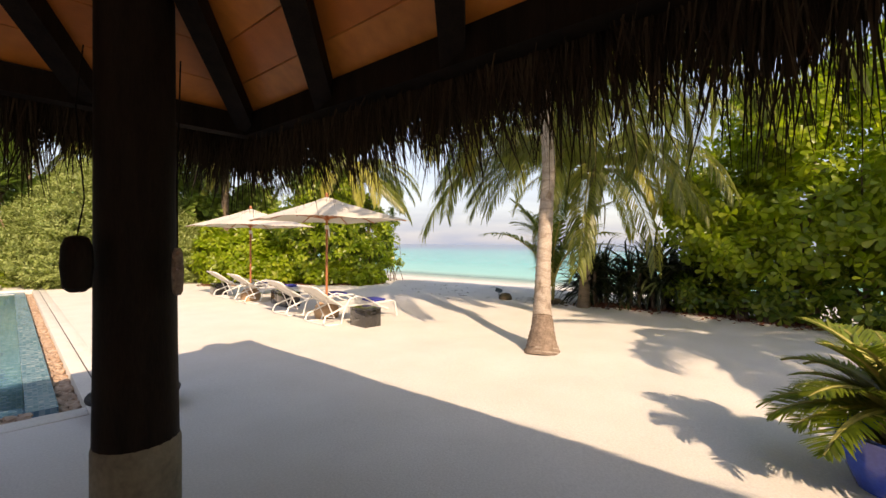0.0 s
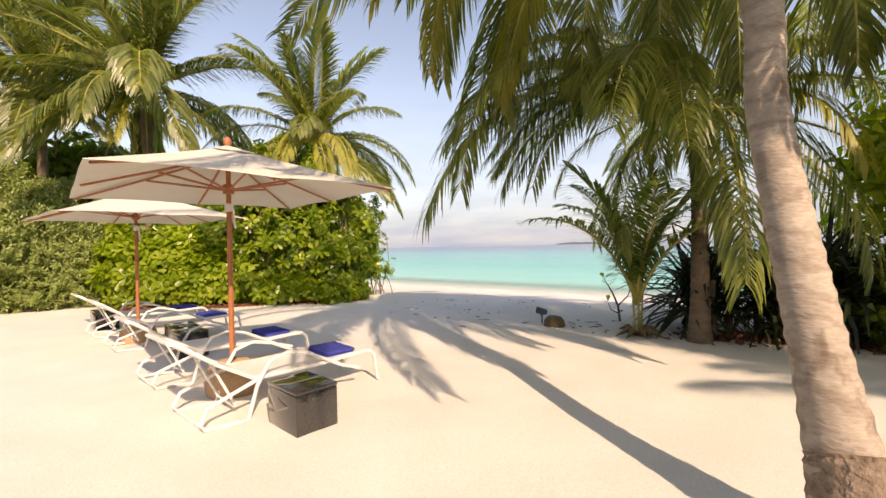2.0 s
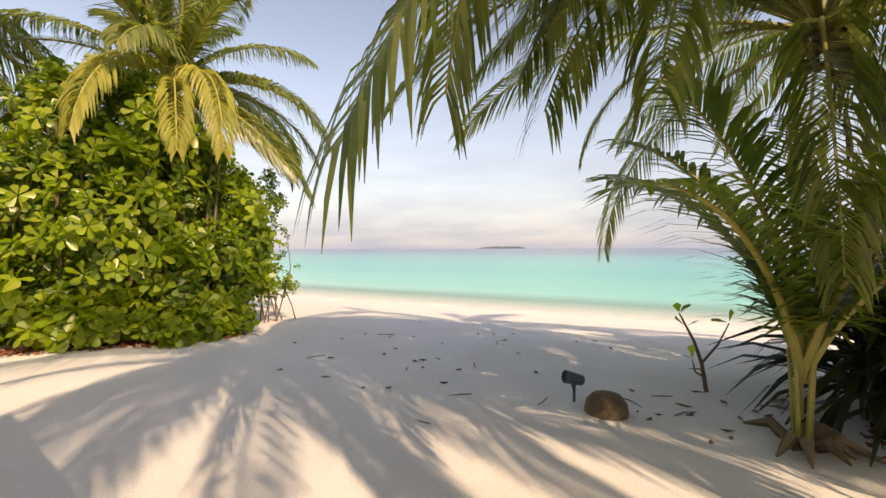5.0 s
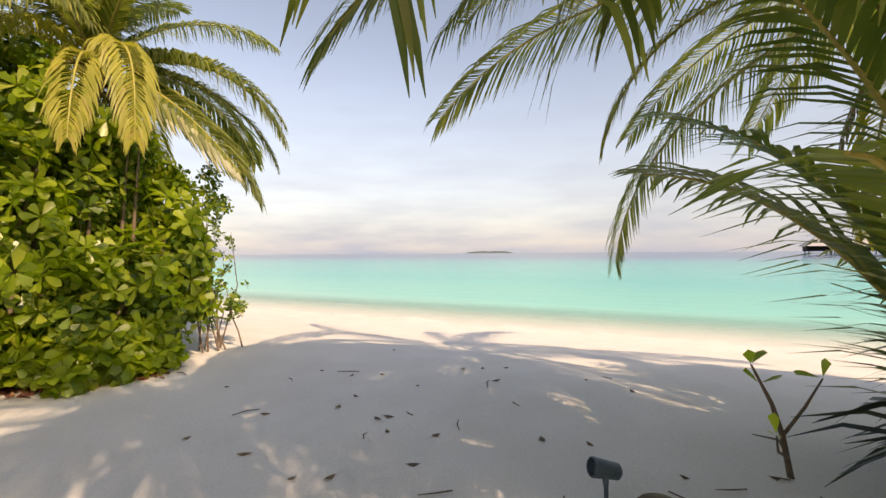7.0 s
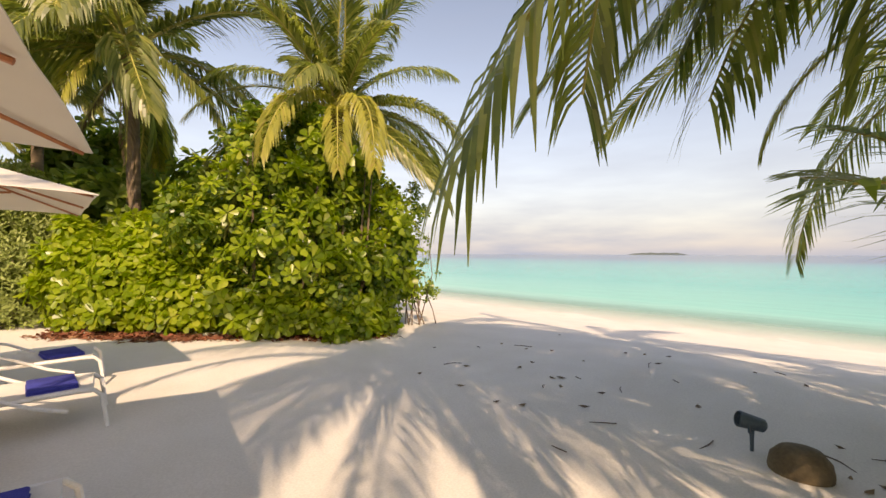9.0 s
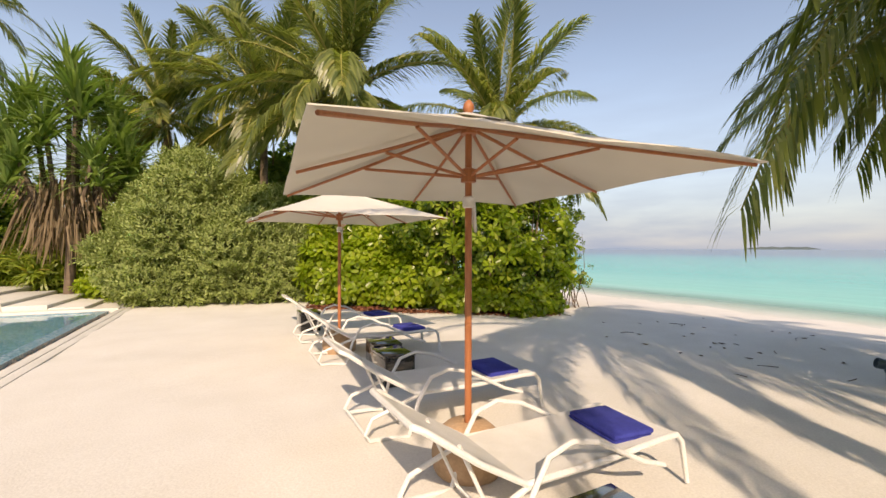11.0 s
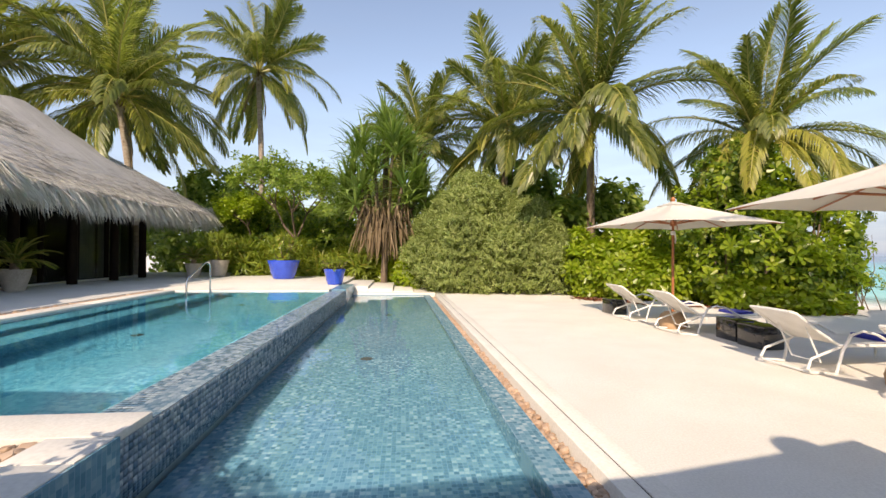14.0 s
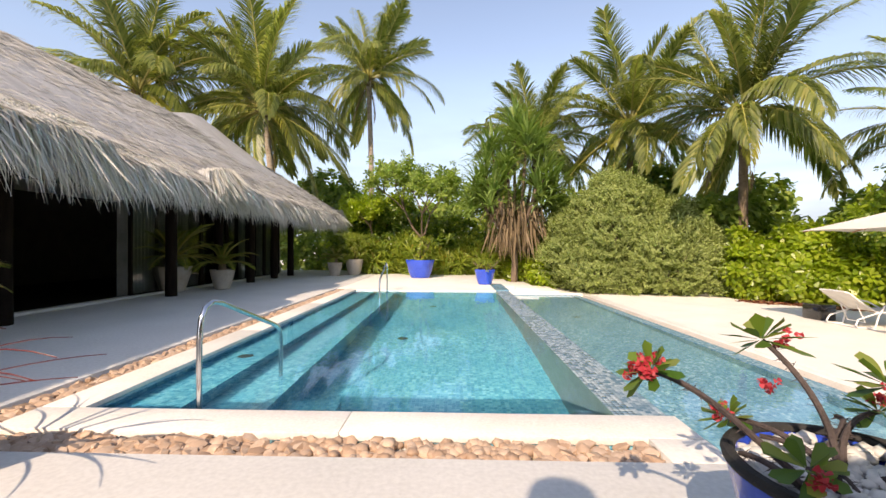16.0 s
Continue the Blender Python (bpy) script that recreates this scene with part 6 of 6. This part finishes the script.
def leafy_pot(at, label, glaze, prof, leaf, n, spread, height, seed, material, size=(0.8, 1.2)):
    rng = np.random.default_rng(seed)
    t = thing("potted_plant", at, label, "potted plant")
    top = max(z for r, z in prof)
    part("pot", Geo().lathe(prof, 32), glaze, t)
    part("soil", Geo().lathe([(prof[-1][0], top * 0.86), (0.02, top * 0.9)], 20), SOIL, t)
    if n:
        p = np.stack([rng.normal(scale=spread, size=n), rng.normal(scale=spread, size=n), top * 0.85 + rng.uniform(0.05, height, n)], 1)
        ax = p * np.array([1.0, 1.0, 0]) * 2 + np.array([0, 0, 1.0]) + rng.normal(scale=0.3, size=p.shape)
        part("leaves", scatter("leaves", *leaf, frames_along(ax, rng, rng.uniform(*size, n)), p, material), None, t)
        g = Geo()
        for q in p[: min(n, 40)]:
            g.tube([(q[0] * 0.2, q[1] * 0.2, top * 0.8), (q[0] * 0.6, q[1] * 0.6, (q[2] + top * 0.8) / 2), tuple(q)], [0.02, 0.014, 0.006], 5)
        part("stem", g, TWIG, t)


BLUE_BOWL = [(0.36, 0.0), (0.42, 0.02), (0.52, 0.25), (0.60, 0.58), (0.66, 0.76), (0.66, 0.80), (0.60, 0.80), (0.57, 0.70)]
leafy_pot((-5.13, 24.5, DZ), "large cobalt blue glazed bowl planted with a small shrub", BLUEPOT, BLUE_BOWL, ROS_MID, 130, 0.28, 1.2, 91, CROTON)
leafy_pot((-2.48, 21.3, DZ), "cobalt blue glazed pot with low seedlings", BLUEPOT, [(r * 0.58, z * 0.70) for r, z in BLUE_BOWL], ROS_MID, 60, 0.16, 0.45, 92, CROTON, (0.6, 0.9))
leafy_pot((-8.5, 26.2, DZ), "beige stone jar with feathery green shrub", GREYPOT, [(r * 0.66, z * 0.95) for r, z in BLUE_BOWL], SPRIG, 900, 0.26, 1.2, 93, CROTON, (0.8, 1.4))


def crown_of_thorns():
    rng = np.random.default_rng(95)
    t = thing("potted_crown_of_thorns", (-2.27, 7.1, DZ), "red-flowering thorny plant in a cobalt blue bowl with pebbles", "potted plant")
    R, h = 0.395, 0.60
    part("pot", Geo().lathe([(0.22, 0.0), (0.26, 0.01), (0.33, h * 0.55), (R - 0.01, h * 0.92), (R, h), (R - 0.035, h), (R - 0.05, h * 0.9), (0.2, h * 0.84)], 40), BLUEPOT, t)
    part("rim", Geo().tube([((R - 0.016) * math.cos(k * math.pi / 24), (R - 0.016) * math.sin(k * math.pi / 24), h - 0.002) for k in range(49)], 0.025, 8), BLACKROPE, t, "dark worn rim")
    peb = pebble_meshes(4, PEBBLE, 500)
    bed = Geo()
    for i in range(290):
        a, r = rng.uniform(0, 6.283), (R - 0.055) * math.sqrt(rng.random())
        s = rng.uniform(0.022, 0.042)
        ob = part("pebble", peb[i % 4], None, t, "", Matrix.Translation((r * math.cos(a), r * math.sin(a), h * 0.94 + rng.uniform(0, 0.02))) @ pose(0, 0, 0, rng.uniform(-20, 20), rng.uniform(-20, 20), rng.uniform(0, 360)) @ Matrix.Diagonal((s, s, s * 0.7, 1)))
    tips = []
    stems = [(-0.70, 0.02, 0.34), (-0.12, 0.3, 0.39), (0.09, 0.0, 0.30), (0.37, 0.05, 0.2), (-0.385, -0.25, 0.14), (0.61, 0.0, 0.03), (0.38, -0.12, 0.07), (0.22, -0.4, 0.02), (-0.25, 0.3, 0.07), (-0.25, -0.42, -0.02), (0.45, -0.32, -0.04), (0.55, 0.2, -0.02), (0.02, -0.46, -0.05), (0.3, 0.25, 0.12)]
    bare = [(-0.3, -0.12, 0.03), (0.25, -0.2, 0.05), (0.4, 0.16, 0.04), (-0.18, 0.22, 0.03), (0.1, -0.34, 0.03), (0.36, -0.08, 0.12), (-0.34, 0.1, 0.02), (0.18, 0.3, 0.08), (0.44, -0.2, -0.05)]
    for sx, sy, sz in stems + bare:
        twist = 0.2 if (sx, sy, sz) in bare else 0.03
        p0 = Vector((sx * 0.2 + rng.uniform(-twist, twist), sy * 0.2 + rng.uniform(-twist, twist), h * 0.86))
        p3 = Vector((sx, sy, h + sz))
        p1 = p0.lerp(p3, 0.3) + Vector((rng.uniform(-0.08, 0.08), rng.uniform(-0.08, 0.08), 0.09))
        p2 = p0.lerp(p3, 0.7) + Vector((rng.uniform(-0.05, 0.05), rng.uniform(-0.05, 0.05), 0.07))
        path = []
        for k in range(15):
            u = k / 14
            path.append((1 - u) ** 3 * p0 + 3 * u * (1 - u) ** 2 * p1 + 3 * u * u * (1 - u) * p2 + u ** 3 * p3)
        stem = part("stem", Geo().tube(path, [0.0135 - 0.004 * k / 14 for k in range(15)], 7), THORN, t, "thorny grey stem")
        spines = Geo()
        if twist < 0.1:
            tips.append(p3)
        for k in range(1, 14):
            for _ in range(5):
                d = Vector(rng.normal(size=3)).normalized()
                c = path[k].lerp(path[k + 1], rng.random())
                s = d.orthogonal().normalized() * 0.003
                spines.add([c + s, c - s, c + d * 0.04], [(0, 1, 2)])
        tagged(part("spine_cover", spines, THORN, stem, "", None, False), kind="stuff")
    big = rosette(17, 0.145, 0.055, 92, rng, 0.15)
    fl = rosette(5, 0.019, 0.022, 120, rng, 0.0)
    for q in tips:
        ax = np.array([[q.x * 0.8, q.y * 0.8, 0.8]])
        part("leaf_rosette", scatter("leaf_rosette", *big, frames_along(ax, rng, rng.uniform(0.8, 1.2, 1)), np.array([tuple(q)]), EUPHLEAF), None, t, "yellow-green leaf rosette")
        for _ in range(rng.integers(0, 4)):
            c = np.array(tuple(q)) + rng.normal(scale=0.05, size=3) + np.array([0, 0, 0.05])
            fp = c + rng.normal(scale=0.02, size=(9, 3))
            part("flower_head", scatter("flower_head", *fl, frames_along(rng.normal(size=fp.shape) + np.array([0, 0, 0.5]), rng, rng.uniform(0.8, 1.3, len(fp))), fp, BLOOM), None, t, "small red flower head")


def pebble_meshes(n, material, seed):
    rng = np.random.default_rng(seed)
    out = []
    for i in range(n):
        bm = bmesh.new()
        bmesh.ops.create_icosphere(bm, subdivisions=1, radius=1.0)
        q = Vector(rng.uniform(0.8, 1.2, 3))
        for v in bm.verts:
            v.co = Vector((v.co.x * q.x, v.co.y * q.y, v.co.z * q.z)) * (1 + 0.22 * noise.noise(v.co * 1.3 + Vector((i * 7.0, seed, 0))))
        me = bpy.data.meshes.new("stone")
        bm.to_mesh(me)
        bm.free()
        me.materials.append(material)
        me.polygons.foreach_set("use_smooth", [True] * len(me.polygons))
        out.append(me)
    return out


crown_of_thorns()


# ---- pool rails ----
def rail(at, label):
    t = thing("pool_handrail", at, label, "handrail", "pool handrails")
    path = [(0, 0, -0.75), (0, 0, 0.55), (0, 0.02, 0.72), (0, 0.08, 0.82), (0, 0.17, 0.86), (0.0, 0.28, 0.84), (0, 1.22, 0.47), (0, 1.33, 0.41), (0, 1.38, 0.30), (0, 1.38, -0.5)]
    part("tube", Geo().tube(path, 0.024, 16), STEEL, t, "polished steel tube")
    part("flange", Geo().lathe([(0.055, -0.345), (0.055, -0.33), (0.03, -0.325)], 16), STEEL, t)


rail(pose(-5.84, 9.22, DZ, 0, 0, -6), "curved polished steel handrail at the pool steps")
rail(pose(-5.75, 19.0, DZ, 0, 0, 180), "curved polished steel handrail at the pool's far end")

# strap plant leaning in beside the landing
t = thing("strap_plant", (-7.9, 7.6, DZ), "strap-leaved plant with dark red tips by the terrace", "plant")
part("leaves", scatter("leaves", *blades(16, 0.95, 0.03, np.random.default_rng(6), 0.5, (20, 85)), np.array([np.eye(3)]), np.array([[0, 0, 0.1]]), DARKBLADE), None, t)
part("stem", Geo().tube([(0, 0, 0), (0, 0, 0.12)], 0.03, 7), TWIG, t)

# ---- stones and tiles, piece by piece ----
COBS = pebble_meshes(7, STONE, 900)
cob_rng = np.random.default_rng(901)


def cobble_row(parent, x0, x1, y0, y1, z, n, near, size=(0.036, 0.062), skew=False):
    """Cobbles in a strip: those that the test calls near are pieces, the others one joined part."""
    far_v, far_f = Geo(), None
    for i in range(n):
        x, y = cob_rng.uniform(x0, x1), cob_rng.uniform(y0, y1)
        x += 0.19 - 0.018 * (y - 8.0) if skew else 0.0
        s = cob_rng.uniform(*size)
        m = Matrix.Translation((x, y, z + cob_rng.uniform(0.0, 0.05))) @ pose(0, 0, 0, cob_rng.uniform(-25, 25), cob_rng.uniform(-25, 25), cob_rng.uniform(0, 360)) @ Matrix.Diagonal((s * 1.25, s, s * 0.72, 1))
        me = COBS[i % 7]
        if near(x, y):
            part("cobble", me, None, parent, "", m)
        else:
            far_v.add([m @ v.co for v in me.vertices], [tuple(p.vertices) for p in me.polygons])
    if far_v.f:
        tagged(part("cobbles", far_v, STONE, parent), "many small brown cobbles", kind="stuff")


bed_a = thing("cobble_strip", (0, 0, 0), "strip of brown river cobbles along the pool landing", "cobbles", kind="structure")
cobble_row(bed_a, -7.42, -2.29, 8.385, 8.675, DZ - 0.085, 980, lambda x, y: -4.6 < x < -3.1)
bed_b = thing("cobble_strip", (0, 0, 0), "strip of brown river cobbles beside the pool coping", "cobbles", kind="structure")
cobble_row(bed_b, -7.42, -7.16, 8.7, 19.4, DZ - 0.085, 1500, lambda x, y: False)
bed_c = thing("cobble_strip", (0, 0, 0), "strip of reddish cobbles beside the lower pool", "cobbles", kind="structure")
cobble_row(bed_c, 1.0, 1.15, 7.1, 21.2, -0.14, 1700, lambda x, y: 8.6 < y < 10.6, (0.028, 0.05), True)
cobble_row(bed_c, -1.8, 0.97, 7.10, 7.34, -0.07, 260, lambda x, y: False)


def overflow_tiles():
    """Mosaic on the top and the outer face of the overflow wall."""
    wall = bpy.data.objects["wall_pool_overflow"]
    g1 = Geo().box(-0.0225, 0.0225, -0.0225, 0.0225, -0.004, 0.004)
    one = g1.mesh("tile", TILE_PIECE, False)
    tv, tf = g1.v, g1.f
    far_p, far_r = [], []
    flat, side = np.eye(3), np.array(pose(0, 0, 0, 0, 90, 0).to_3x3())
    rng = np.random.default_rng(3)
    count = 0
    for j in range(213):
        y = 8.75 + 0.05 * j
        for i in range(9):
            p, r = (-2.275 + 0.05 * i, y, DZ - 0.048), flat
            if y < 9.12:
                continue
            near = y < 10.4 and i > 3
            if near and count < 150:
                part("tile", one, None, wall, "", Matrix.Translation(p))
                count += 1
            else:
                far_p.append(p)
                far_r.append(r)
        for k in range(12):
            far_p.append((-1.846, y, DZ - 0.08 - 0.05 * k))
            far_r.append(side)
    me = scatter("tiles", tv, tf, np.array(far_r), np.array(far_p), TILE_PIECE)
    tagged(part("tiles", me, None, wall), "grey-blue mosaic facing", kind="stuff")


overflow_tiles()
